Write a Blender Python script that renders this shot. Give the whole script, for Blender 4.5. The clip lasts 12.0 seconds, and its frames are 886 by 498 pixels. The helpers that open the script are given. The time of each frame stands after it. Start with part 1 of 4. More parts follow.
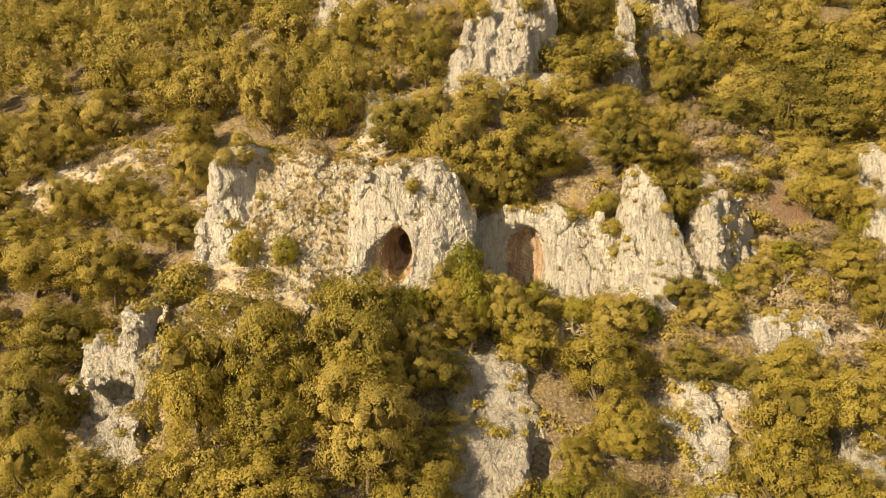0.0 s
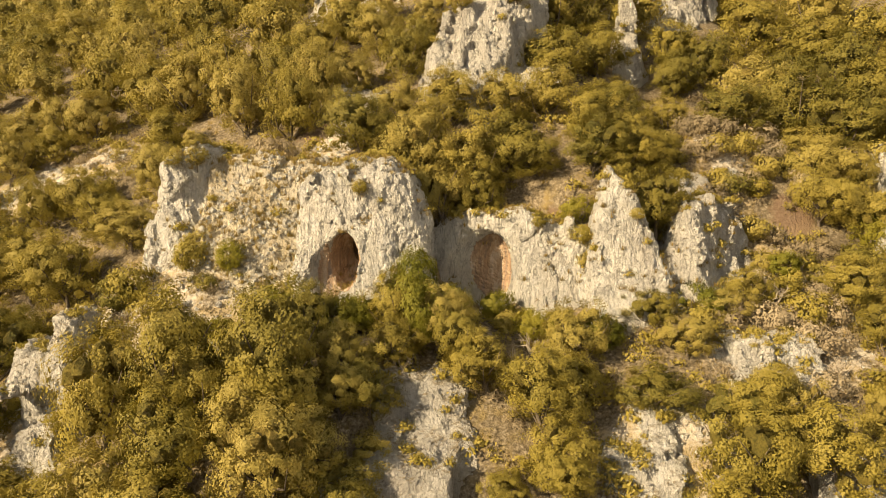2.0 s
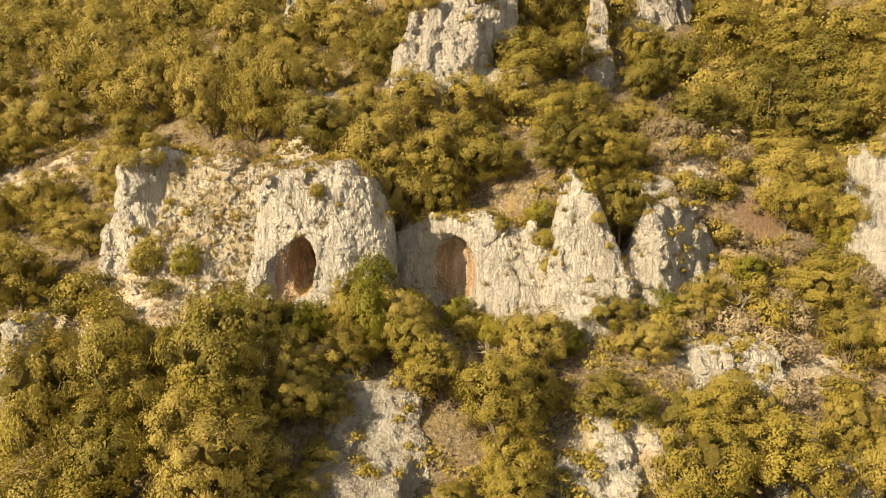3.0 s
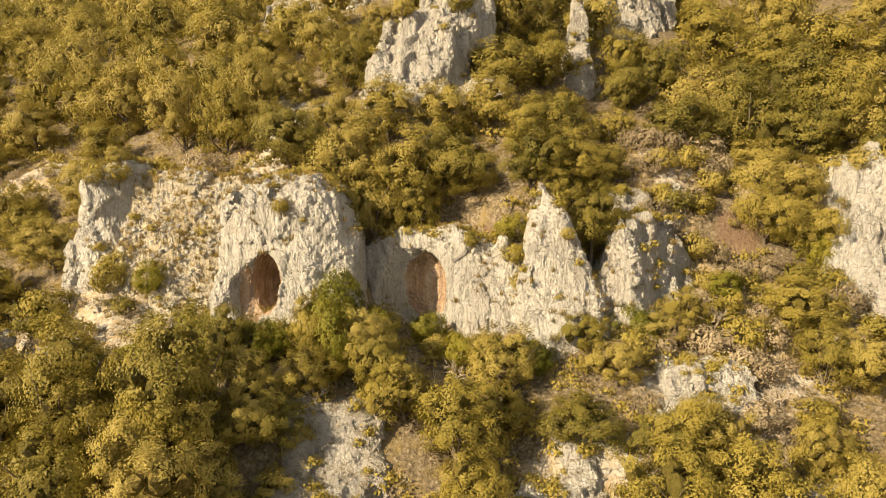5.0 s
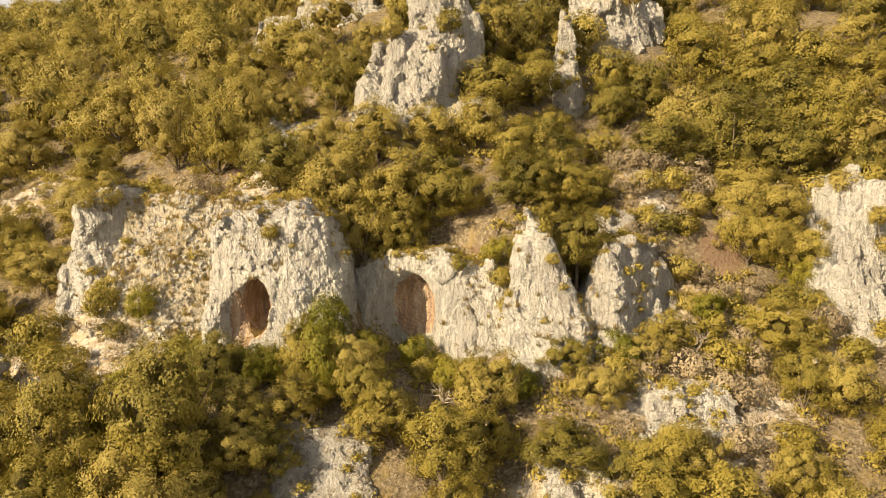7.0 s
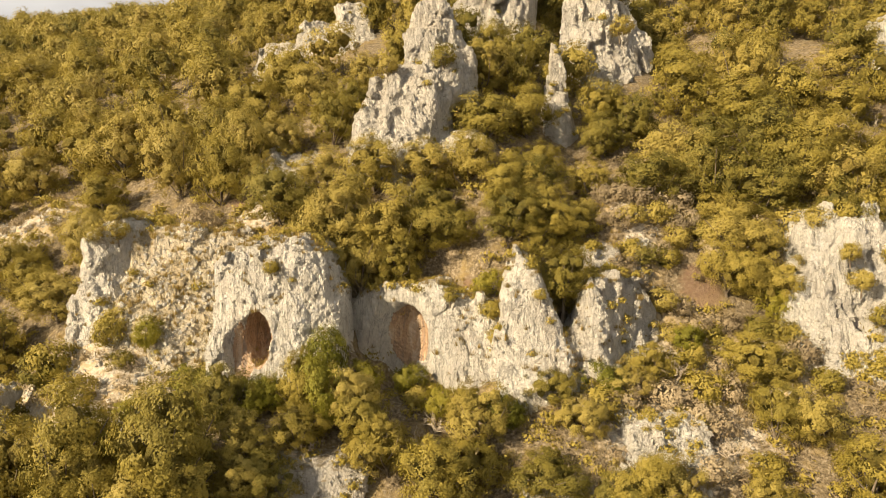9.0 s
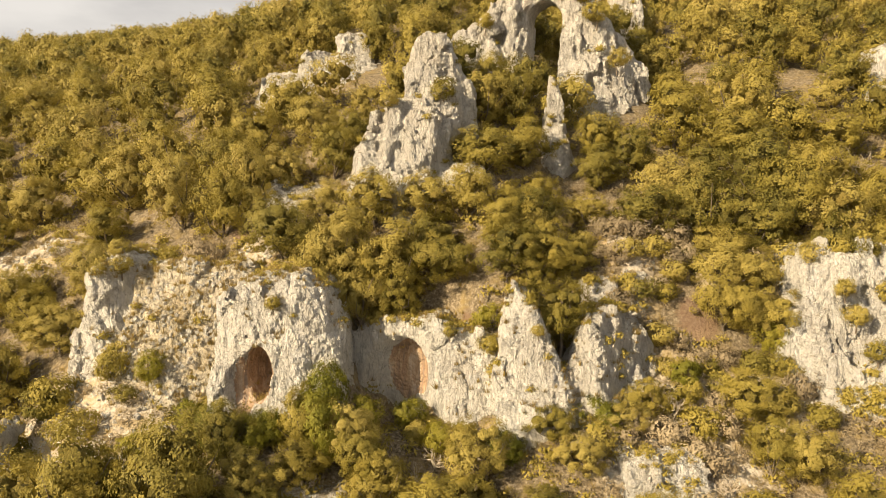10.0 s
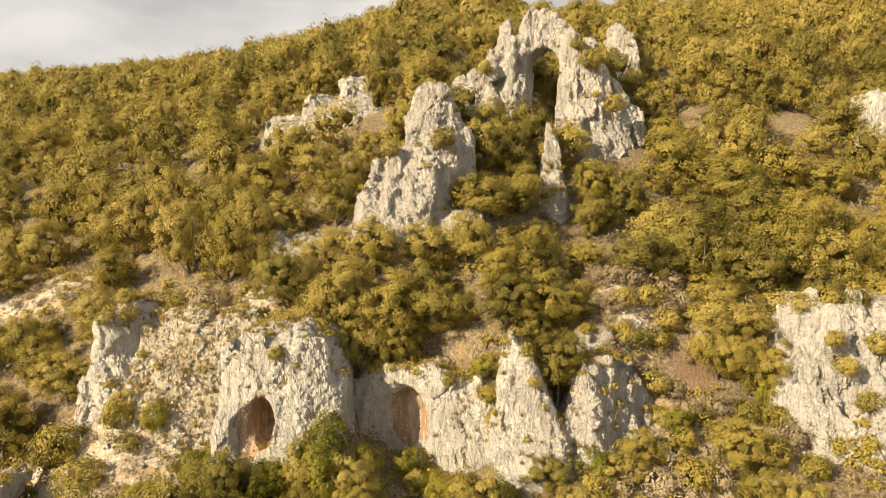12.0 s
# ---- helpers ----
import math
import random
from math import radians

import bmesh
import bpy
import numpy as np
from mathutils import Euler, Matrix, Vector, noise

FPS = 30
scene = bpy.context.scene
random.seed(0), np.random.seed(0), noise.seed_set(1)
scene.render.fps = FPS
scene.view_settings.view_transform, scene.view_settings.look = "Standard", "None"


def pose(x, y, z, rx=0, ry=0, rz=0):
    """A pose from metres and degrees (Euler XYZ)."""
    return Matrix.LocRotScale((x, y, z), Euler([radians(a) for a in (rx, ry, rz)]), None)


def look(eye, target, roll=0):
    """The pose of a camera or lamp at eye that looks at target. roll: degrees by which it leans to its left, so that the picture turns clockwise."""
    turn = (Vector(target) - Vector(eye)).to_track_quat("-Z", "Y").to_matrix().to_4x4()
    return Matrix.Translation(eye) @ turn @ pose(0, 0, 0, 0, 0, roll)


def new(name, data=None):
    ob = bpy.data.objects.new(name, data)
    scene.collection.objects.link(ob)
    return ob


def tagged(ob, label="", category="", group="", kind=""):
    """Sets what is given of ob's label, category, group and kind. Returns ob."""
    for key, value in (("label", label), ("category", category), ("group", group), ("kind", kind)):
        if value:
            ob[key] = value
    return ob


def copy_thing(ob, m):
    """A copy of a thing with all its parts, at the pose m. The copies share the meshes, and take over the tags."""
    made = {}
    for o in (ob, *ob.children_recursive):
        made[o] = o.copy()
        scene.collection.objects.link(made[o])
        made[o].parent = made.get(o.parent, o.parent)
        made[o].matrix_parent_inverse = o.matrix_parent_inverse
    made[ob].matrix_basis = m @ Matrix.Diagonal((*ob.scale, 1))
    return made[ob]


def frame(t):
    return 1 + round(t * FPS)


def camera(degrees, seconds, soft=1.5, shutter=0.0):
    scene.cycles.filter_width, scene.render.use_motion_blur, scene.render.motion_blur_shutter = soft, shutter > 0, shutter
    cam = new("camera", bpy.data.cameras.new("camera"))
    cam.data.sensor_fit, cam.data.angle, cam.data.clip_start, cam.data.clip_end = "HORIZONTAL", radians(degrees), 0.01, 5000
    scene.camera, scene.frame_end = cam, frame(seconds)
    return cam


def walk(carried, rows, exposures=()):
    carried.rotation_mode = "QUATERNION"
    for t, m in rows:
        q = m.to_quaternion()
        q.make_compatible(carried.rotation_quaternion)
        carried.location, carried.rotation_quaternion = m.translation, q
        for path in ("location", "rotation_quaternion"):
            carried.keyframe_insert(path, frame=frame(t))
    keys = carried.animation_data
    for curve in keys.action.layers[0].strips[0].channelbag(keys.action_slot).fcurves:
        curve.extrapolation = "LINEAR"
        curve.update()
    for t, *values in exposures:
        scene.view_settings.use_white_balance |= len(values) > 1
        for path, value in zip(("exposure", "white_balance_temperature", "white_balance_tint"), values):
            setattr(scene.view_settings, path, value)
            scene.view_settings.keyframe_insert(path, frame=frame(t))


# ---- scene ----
cam = camera(67.4, 12.0, soft=0.95)
PATH = [
    (0, (0.056, -1.136, 21.992), (0.053, 0.854, 21.789), -0.1),
    (0.5, (1.86, -0.292, 21.981), (1.759, 1.695, 21.779), 0.0),
    (1, (3.675, 0.691, 21.935), (3.515, 2.675, 21.736), 0.1),
    (1.5, (5.233, 1.6, 21.97), (5.045, 3.582, 21.777), 0.3),
    (2, (6.704, 2.332, 21.934), (6.512, 4.313, 21.739), 0.1),
    (2.5, (7.772, 2.805, 21.936), (7.59, 4.787, 21.742), 0.0),
    (3, (8.715, 3.257, 22.083), (8.537, 5.24, 21.891), 0.1),
    (5, (10.684, 4.457, 22.775), (10.494, 6.44, 22.59), -0.1),
    (5.5, (10.84, 4.593, 23.058), (10.65, 6.575, 22.874), -0.2),
    (6, (11.035, 4.605, 23.458), (10.845, 6.587, 23.273), -0.2),
    (6.5, (11.231, 4.445, 23.844), (11.042, 6.428, 23.657), -0.3),
    (7, (11.385, 4.08, 24.341), (11.199, 6.062, 24.149), -0.4),
    (9, (11.861, 2.426, 26.581), (11.681, 4.409, 26.389), -0.3),
    (9.5, (11.904, 2.193, 27.238), (11.723, 4.177, 27.064), -0.3),
    (10, (11.964, 2.015, 27.965), (11.783, 4.001, 27.814), -0.3),
    (10.5, (12.005, 1.864, 28.587), (11.822, 3.852, 28.461), -0.3),
    (11, (12.105, 1.608, 29.124), (11.918, 3.596, 29.021), -0.3),
    (11.5, (12.162, 1.295, 29.584), (11.975, 3.284, 29.493), -0.3),
    (12, (12.251, 1.05, 30.012), (12.064, 3.039, 29.922), -0.3),
]
EXPOSURES = [(0.0, 0.93, 7700, 11), (3.0, 0.99, 7300, 11), (7.0, 1.05, 7100, 12), (12.0, 1.08, 6950, 12)]
walk(cam, [(t, look(eye, target, roll)) for t, eye, target, roll in PATH], EXPOSURES)

# world and sun: a low, warm afternoon sun from behind and to the side, thin bright cloud over the sky
SUN_AZ, SUN_EL = 51.0, 28.0  # degrees from straight behind the first eye towards its left, and above the horizon
SUN_DIR = Vector((-math.sin(radians(SUN_AZ)) * math.cos(radians(SUN_EL)), -math.cos(radians(SUN_AZ)) * math.cos(radians(SUN_EL)), math.sin(radians(SUN_EL))))
world = bpy.data.worlds.new("sky")
scene.world = world
world.use_nodes = True
wt = world.node_tree
wt.nodes.clear()
w_out = wt.nodes.new("ShaderNodeOutputWorld")
w_bg = wt.nodes.new("ShaderNodeBackground")
w_sky = wt.nodes.new("ShaderNodeTexSky")
w_sky.sky_type, w_sky.sun_disc = "NISHITA", False
w_sky.sun_elevation, w_sky.sun_rotation = radians(SUN_EL), math.atan2(SUN_DIR.x, SUN_DIR.y)
w_sky.dust_density = 3.0
w_co = wt.nodes.new("ShaderNodeTexCoord")
w_map = wt.nodes.new("ShaderNodeMapping")
w_map.inputs["Scale"].default_value = (2.0, 2.0, 6.0)
w_noise = wt.nodes.new("ShaderNodeTexNoise")
w_noise.inputs["Scale"].default_value, w_noise.inputs["Detail"].default_value = 1.6, 5.0
w_ramp = wt.nodes.new("ShaderNodeValToRGB")
w_ramp.color_ramp.elements[0].position, w_ramp.color_ramp.elements[0].color = 0.38, (6.0, 5.9, 5.8, 1)
w_ramp.color_ramp.elements[1].position, w_ramp.color_ramp.elements[1].color = 0.62, (9.5, 9.3, 8.9, 1)
w_mix = wt.nodes.new("ShaderNodeMix")
w_mix.data_type = "RGBA"
w_mix.inputs[0].default_value = 0.8
w_bg.inputs["Strength"].default_value = 0.048
for a, b in ((w_co.outputs["Generated"], w_map.inputs["Vector"]), (w_map.outputs["Vector"], w_noise.inputs["Vector"]), (w_noise.outputs["Fac"], w_ramp.inputs["Fac"]),
             (w_sky.outputs["Color"], w_mix.inputs[6]), (w_ramp.outputs["Color"], w_mix.inputs[7]), (w_mix.outputs[2], w_bg.inputs["Color"]), (w_bg.outputs["Background"], w_out.inputs["Surface"])):
    wt.links.new(a, b)
sun = new("sun", bpy.data.lights.new("sun", "SUN"))
sun.data.energy, sun.data.angle, sun.data.color = 5.1, radians(0.6), (1.0, 0.825, 0.565)
sun.matrix_world = look(SUN_DIR * 300, (0, 0, 0))

# ---- noise and shape tools ----
_rng = np.random.default_rng(7)
_perm = np.tile(_rng.permutation(256), 3)
_grad = _rng.normal(size=(256, 3))
_grad = (_grad / np.linalg.norm(_grad, axis=1)[:, None]).astype(np.float32)
_spot = _rng.random((256, 4))


def pn(x, y, z):
    """Gradient noise, about -0.7 to 0.7, on arrays."""
    x, y, z = np.broadcast_arrays(x, y, z)
    xi, yi, zi = (np.floor(a).astype(np.int64) for a in (x, y, z))
    fx, fy, fz = x - xi, y - yi, z - zi
    u, v, w = (a * a * a * (a * (a * 6 - 15) + 10) for a in (fx, fy, fz))
    xi, yi, zi = xi & 255, yi & 255, zi & 255

    def corner(a, b, c):
        g = _grad[_perm[_perm[_perm[xi + a] + yi + b] + zi + c]]
        return g[..., 0] * (fx - a) + g[..., 1] * (fy - b) + g[..., 2] * (fz - c)

    def mix(a, b, k):
        return a + (b - a) * k
    return mix(mix(mix(corner(0, 0, 0), corner(1, 0, 0), u), mix(corner(0, 1, 0), corner(1, 1, 0), u), v),
               mix(mix(corner(0, 0, 1), corner(1, 0, 1), u), mix(corner(0, 1, 1), corner(1, 1, 1), u), v), w)


def fbm(x, y, z, octaves=4):
    total, amp = 0.0, 1.0
    for k in range(octaves):
        total = total + amp * pn(x * 2 ** k + 17.3 * k, y * 2 ** k + 5.1 * k, z * 2 ** k - 9.7 * k)
        amp *= 0.5
    return total


def step(a, b, x):
    t = np.clip((x - a) / (b - a), 0, 1)
    return t * t * (3 - 2 * t)


# the hillside: a profile up the slope, lower to the sides
SLOPE_Y = (-500, -200, -40, 0, 20, 27, 31, 35, 39, 41.5, 43.5, 45.5, 49, 55, 60, 68, 77, 100, 150, 200, 300, 600)
SLOPE_Z = (-95, -90, -45, -17, 0, 4.2, 7.2, 10.2, 13.2, 15.2, 18.6, 22.5, 25.9, 30.3, 34.5, 41, 46, 57.5, 75.2, 85.5, 93, 78)


KNOLLS = ((-12.5, 41.4, 5.5, 3.2, 3.6), (-8.5, 31.5, 6.5, 3.6, 2.9), (0.5, 35.5, 3.0, 2.6, 1.2), (6.6, 47.0, 4.6, 3.4, -1.9), (6, 42.2, 4, 1.6, -1.2), (26, 48.5, 6, 4, -1.2), (10.5, 36.5, 2.6, 2.6, -1.0), (1.5, 30.0, 2.6, 4.0, -2.8),
          (4.9, 45.0, 3.6, 1.9, -7.0), (-2.8, 42.4, 1.7, 1.9, -3.0), (10.0, 42.4, 2.4, 1.5, -1.6), (20.8, 49.0, 4.4, 2.8, 3.4), (25.6, 47.2, 2.4, 2.0, 1.4), (-26, 52.6, 5, 3, 1.8), (28.6, 73, 2.6, 12, -3.0))  # x, y, radii, height


def hill(x, y):
    """Height of the bare ground."""
    x, y = np.asarray(x, float), np.asarray(y, float)
    yy = y + 1.2 * pn(x * 0.09, y * 0.05, 3.3)
    z = sum(np.interp(yy + d, SLOPE_Y, SLOPE_Z) for d in (-1.2, -0.6, 0, 0.6, 1.2)) / 5
    west = -15.8 * (1 - np.exp(-np.maximum(0, -x - 3) * 0.0245))
    z = z + west * (0.5 + 0.5 * step(38, 46, y))
    z = z - 3.4 * step(10, 18, x) * step(40, 46, y) + 0.10 * np.maximum(0, x - 45) * step(40, 80, y)
    for cx, cy, rx, ry, dz in KNOLLS:
        z = z + dz * np.exp(-((x - cx) / rx) ** 2 - ((y - cy) / ry) ** 2)
    z = z + 0.9 * pn(x * 0.13, y * 0.13, 0.5) + 0.35 * pn(x * 0.45, y * 0.45, 7.5) + 0.14 * fbm(x * 1.1, y * 1.1, 2.5, 3)
    return z

# ---- materials ----
class Mat:
    """A node material with short ways to add and link nodes."""

    def __init__(self, name):
        self.m = bpy.data.materials.new(name)
        self.m.use_nodes = True
        self.t = self.m.node_tree
        self.b = self.t.nodes["Principled BSDF"]
        self.out = self.t.nodes["Material Output"]
        self.pos = self.t.nodes.new("ShaderNodeNewGeometry")

    def put(self, kind, **values):
        n = self.t.nodes.new(kind)
        for k, v in values.items():
            n.inputs[k.replace("_", " ")].default_value = v
        return n

    def link(self, a, b):
        self.t.links.new(a, b)

    def where(self, scale):
        n = self.put("ShaderNodeMapping")
        n.inputs["Scale"].default_value = scale
        self.link(self.pos.outputs["Position"], n.inputs["Vector"])
        return n.outputs["Vector"]

    def noise(self, scale, size=1.0, detail=5.0, rough=0.55, warp=0.0):
        n = self.put("ShaderNodeTexNoise", Scale=size, Detail=detail, Roughness=rough, Distortion=warp)
        self.link(self.where(scale), n.inputs["Vector"])
        return n.outputs["Fac"]

    def ramp(self, value, *stops):
        n = self.put("ShaderNodeValToRGB")
        e = n.color_ramp.elements
        while len(e) < len(stops):
            e.new(0.5)
        for el, (p, c) in zip(e, stops):
            el.position = p
            el.color = (c, c, c, 1) if isinstance(c, (int, float)) else (*c, 1)
        self.link(value, n.inputs["Fac"])
        return n.outputs["Color"]

    def mix(self, fac, a, b, blend="MIX"):
        n = self.put("ShaderNodeMix")
        n.data_type, n.blend_type = "RGBA", blend
        for v, s in ((fac, n.inputs[0]), (a, n.inputs[6]), (b, n.inputs[7])):
            if isinstance(v, (int, float)):
                s.default_value = v
            elif isinstance(v, tuple):
                s.default_value = (*v, 1)
            else:
                self.link(v, s)
        return n.outputs[2]

    def math(self, op, a, b=0.0):
        n = self.put("ShaderNodeMath")
        n.operation = op
        for v, s in ((a, n.inputs[0]), (b, n.inputs[1])):
            if isinstance(v, (int, float)):
                s.default_value = v
            else:
                self.link(v, s)
        return n.outputs[0]

    def bump(self, height, strength, distance):
        n = self.put("ShaderNodeBump", Strength=strength, Distance=distance)
        self.link(height, n.inputs["Height"])
        return n.outputs["Normal"]

    def done(self, color, rough=0.9, normal=None):
        if isinstance(color, tuple):
            self.b.inputs["Base Color"].default_value = (*color, 1)
        else:
            self.link(color, self.b.inputs["Base Color"])
        self.b.inputs["Roughness"].default_value = rough
        self.b.inputs["Specular IOR Level"].default_value = 0.25
        if normal is not None:
            self.link(normal, self.b.inputs["Normal"])
        return self.m

    def up(self):
        n = self.put("ShaderNodeSeparateXYZ")
        self.link(self.pos.outputs["Normal"], n.inputs[0])
        return n.outputs["Z"]


def limestone(name, pale, grey, streak=0.5, ochre=0.25):
    k = Mat(name)
    big = k.noise((0.30, 0.30, 0.18), 1.0, 6, 0.65)
    flute = k.noise((2.0, 2.0, 0.42), 1.0, 9, 0.7, 0.9)
    fine = k.noise((1, 1, 0.6), 4.5, 12, 0.8)
    grain = k.noise((1, 1, 0.7), 16.0, 6, 0.75)
    col = k.mix(k.ramp(big, (0.45, 0.0), (0.66, 1.0)), pale, grey)
    col = k.mix(k.math("MULTIPLY", k.ramp(flute, (0.50, 0.0), (0.64, 1.0)), streak), col, (0.32, 0.31, 0.295))
    col = k.mix(k.math("MULTIPLY", k.ramp(k.noise((0.5, 0.5, 0.25), 1.3, 6), (0.52, 0.0), (0.70, 1.0)), ochre), col, (0.46, 0.31, 0.16))
    col = k.mix(k.ramp(fine, (0.34, 0.7), (0.43, 0.0)), col, (0.18, 0.17, 0.155))
    col = k.mix(k.ramp(k.noise((1, 1, 0.6), 1.4, 8, 0.75), (0.54, 0.0), (0.63, 0.7)), col, tuple(min(0.84, c * 1.12) for c in pale))
    col = k.mix(0.55, col, k.ramp(grain, (0.3, 0.40), (0.7, 0.80)), "OVERLAY")
    ledge = k.math("MULTIPLY", k.ramp(k.up(), (0.55, 0.0), (0.85, 1.0)), k.ramp(k.noise((1, 1, 1), 1.7, 6), (0.42, 0.0), (0.58, 1.0)))
    col = k.mix(k.math("MULTIPLY", ledge, 0.7), col, (0.27, 0.205, 0.10))
    crack = k.put("ShaderNodeTexVoronoi", Scale=1.0)
    crack.feature = "DISTANCE_TO_EDGE"
    k.link(k.where((3.4, 3.4, 1.3)), crack.inputs["Vector"])
    split = k.ramp(crack.outputs["Distance"], (0.0, 0.0), (0.09, 1.0))
    rift = k.math("ABSOLUTE", k.math("SUBTRACT", k.noise((1.0, 1.0, 0.15), 1.0, 7, 0.62, 0.7), 0.5))
    rift = k.ramp(rift, (0.0, 1.0), (0.016, 0.0))
    bed = k.math("ABSOLUTE", k.math("SUBTRACT", k.noise((0.25, 0.25, 1.1), 1.0, 6, 0.6, 0.5), 0.5))
    rift = k.math("MAXIMUM", rift, k.math("MULTIPLY", k.ramp(bed, (0.0, 1.0), (0.008, 0.0)), 0.3))
    col = k.mix(k.math("MULTIPLY", rift, 0.45), col, (0.16, 0.145, 0.13))
    h = k.math("ADD", k.math("MULTIPLY", flute, 1.1), k.math("ADD", k.math("MULTIPLY", fine, 1.0), k.math("MULTIPLY", grain, 0.30)))
    pits = k.put("ShaderNodeTexVoronoi", Scale=1.0)
    k.link(k.where((7.5, 7.5, 4.2)), pits.inputs["Vector"])
    h = k.math("ADD", h, k.math("ADD", k.math("MULTIPLY", split, 0.12), k.math("ADD", k.math("MULTIPLY", pits.outputs["Distance"], -0.12), k.math("MULTIPLY", rift, -0.35))))
    col = k.mix(k.ramp(pits.outputs["Distance"], (0.40, 0.0), (0.85, 0.2)), col, (0.28, 0.27, 0.25))
    return k.done(col, 0.92, k.bump(h, 1.0, 0.55))


LIME = limestone("pale limestone", (0.85, 0.82, 0.74), (0.66, 0.63, 0.57), 0.42, 0.14)
MID = limestone("cream-grey limestone", (0.74, 0.705, 0.63), (0.54, 0.515, 0.465), 0.55, 0.18)
RUBBLE = limestone("crumbling yellowish limestone", (0.80, 0.71, 0.54), (0.62, 0.51, 0.33), 0.3, 0.5)
GREY = limestone("weathered grey limestone", (0.64, 0.61, 0.55), (0.45, 0.43, 0.40), 0.5, 0.15)


def stained():
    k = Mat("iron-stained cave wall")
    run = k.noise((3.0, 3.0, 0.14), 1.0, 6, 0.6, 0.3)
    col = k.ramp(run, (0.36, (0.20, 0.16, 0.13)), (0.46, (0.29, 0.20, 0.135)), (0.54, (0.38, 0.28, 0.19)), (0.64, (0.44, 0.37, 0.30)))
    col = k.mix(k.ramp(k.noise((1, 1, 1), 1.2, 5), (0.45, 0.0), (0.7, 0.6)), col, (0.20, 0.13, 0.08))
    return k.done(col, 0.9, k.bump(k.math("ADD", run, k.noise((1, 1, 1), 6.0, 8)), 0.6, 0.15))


STAIN = stained()


def earth():
    """Soil, limestone chips and dry grass; the patchy attribute "scree" says how much is bare pale stone, "clay" how red."""
    k = Mat("stony hillside soil")
    scree = k.put("ShaderNodeAttribute")
    scree.attribute_name = "scree"
    clay = k.put("ShaderNodeAttribute")
    clay.attribute_name = "clay"
    n1, n2 = k.noise((1, 1, 1), 0.8, 8, 0.65), k.noise((1, 1, 1), 5.0, 8, 0.7)
    soil = k.ramp(n2, (0.32, (0.06, 0.045, 0.028)), (0.5, (0.17, 0.135, 0.085)), (0.70, (0.40, 0.34, 0.25)))
    soil = k.mix(k.ramp(n1, (0.5, 0.0), (0.65, 0.7)), soil, (0.27, 0.20, 0.08))
    stone = k.ramp(n2, (0.34, (0.20, 0.17, 0.13)), (0.5, (0.48, 0.43, 0.35)), (0.66, (0.58, 0.53, 0.45)))
    stone = k.mix(k.ramp(n1, (0.46, 0.0), (0.6, 0.75)), stone, (0.36, 0.27, 0.13))
    edge = k.math("ADD", scree.outputs["Fac"], k.math("MULTIPLY", k.math("SUBTRACT", n1, 0.5), 1.6))
    col = k.mix(k.ramp(edge, (0.42, 0.0), (0.58, 1.0)), soil, stone)
    red = k.math("ADD", clay.outputs["Fac"], k.math("MULTIPLY", k.math("SUBTRACT", n1, 0.5), 1.2))
    col = k.mix(k.ramp(red, (0.5, 0.0), (0.75, 0.75)), col, (0.165, 0.105, 0.072))
    return k.done(col, 0.95, k.bump(k.math("ADD", n2, n1), 0.8, 0.25))


EARTH = earth()


def leaves(name, dark, mid, light, thin=0.35, relief=0.0):
    """Leaf colour that varies from tree to tree, from leaf to leaf, and in broad drifts over the hill."""
    k = Mat(name)
    info = k.put("ShaderNodeObjectInfo")
    tone = k.put("ShaderNodeAttribute")
    tone.attribute_name = "tone"
    far = k.math("GREATER_THAN", tone.outputs["Fac"], 1.5)  # crowns of the joined wood carry their own number, from 2 to 3
    own = k.math("ADD", k.math("MULTIPLY", info.outputs["Random"], k.math("SUBTRACT", 1.0, far)), k.math("MULTIPLY", k.math("SUBTRACT", tone.outputs["Fac"], 2.0), far))
    drift = k.noise((1, 1, 1), 0.4, 4, 0.6)
    v = k.math("ADD", k.math("MULTIPLY", own, 0.50), k.math("MULTIPLY", k.pos.outputs["Random Per Island"], 0.14))
    v = k.math("ADD", v, k.math("MULTIPLY", k.math("SUBTRACT", drift, 0.22), 0.36))
    col = k.ramp(v, (0.03, dark), (0.40, mid), (0.82, light))
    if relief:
        # hollows of the bump are painted darker, as shade between the leaves
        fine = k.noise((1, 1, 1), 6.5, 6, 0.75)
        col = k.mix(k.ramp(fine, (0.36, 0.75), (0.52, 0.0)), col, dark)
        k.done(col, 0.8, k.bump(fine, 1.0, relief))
    else:
        k.done(col, 0.6)
    tr = k.put("ShaderNodeBsdfTranslucent")
    k.link(col, tr.inputs["Color"])
    sh = k.put("ShaderNodeMixShader")
    sh.inputs[0].default_value = thin
    k.link(k.b.outputs[0], sh.inputs[1])
    k.link(tr.outputs[0], sh.inputs[2])
    k.link(sh.outputs[0], k.out.inputs["Surface"])
    return k.m


OAK = leaves("holm oak leaves", (0.085, 0.085, 0.018), (0.298, 0.241, 0.048), (0.40, 0.328, 0.102), 0.30)
OAK_DEEP = leaves("inner oak foliage, shade in hollows", (0.085, 0.085, 0.018), (0.27, 0.214, 0.044), (0.46, 0.35, 0.10), 0.1, 0.5)
GREEN = leaves("fresh green leaves", (0.085, 0.10, 0.014), (0.20, 0.195, 0.028), (0.36, 0.31, 0.05), 0.45)
DRY = leaves("dry scrub twigs and leaves", (0.15, 0.12, 0.075), (0.30, 0.24, 0.15), (0.46, 0.385, 0.255), 0.25)
GRASS = leaves("dry yellow grass", (0.18, 0.13, 0.04), (0.36, 0.27, 0.09), (0.52, 0.41, 0.17), 0.35)


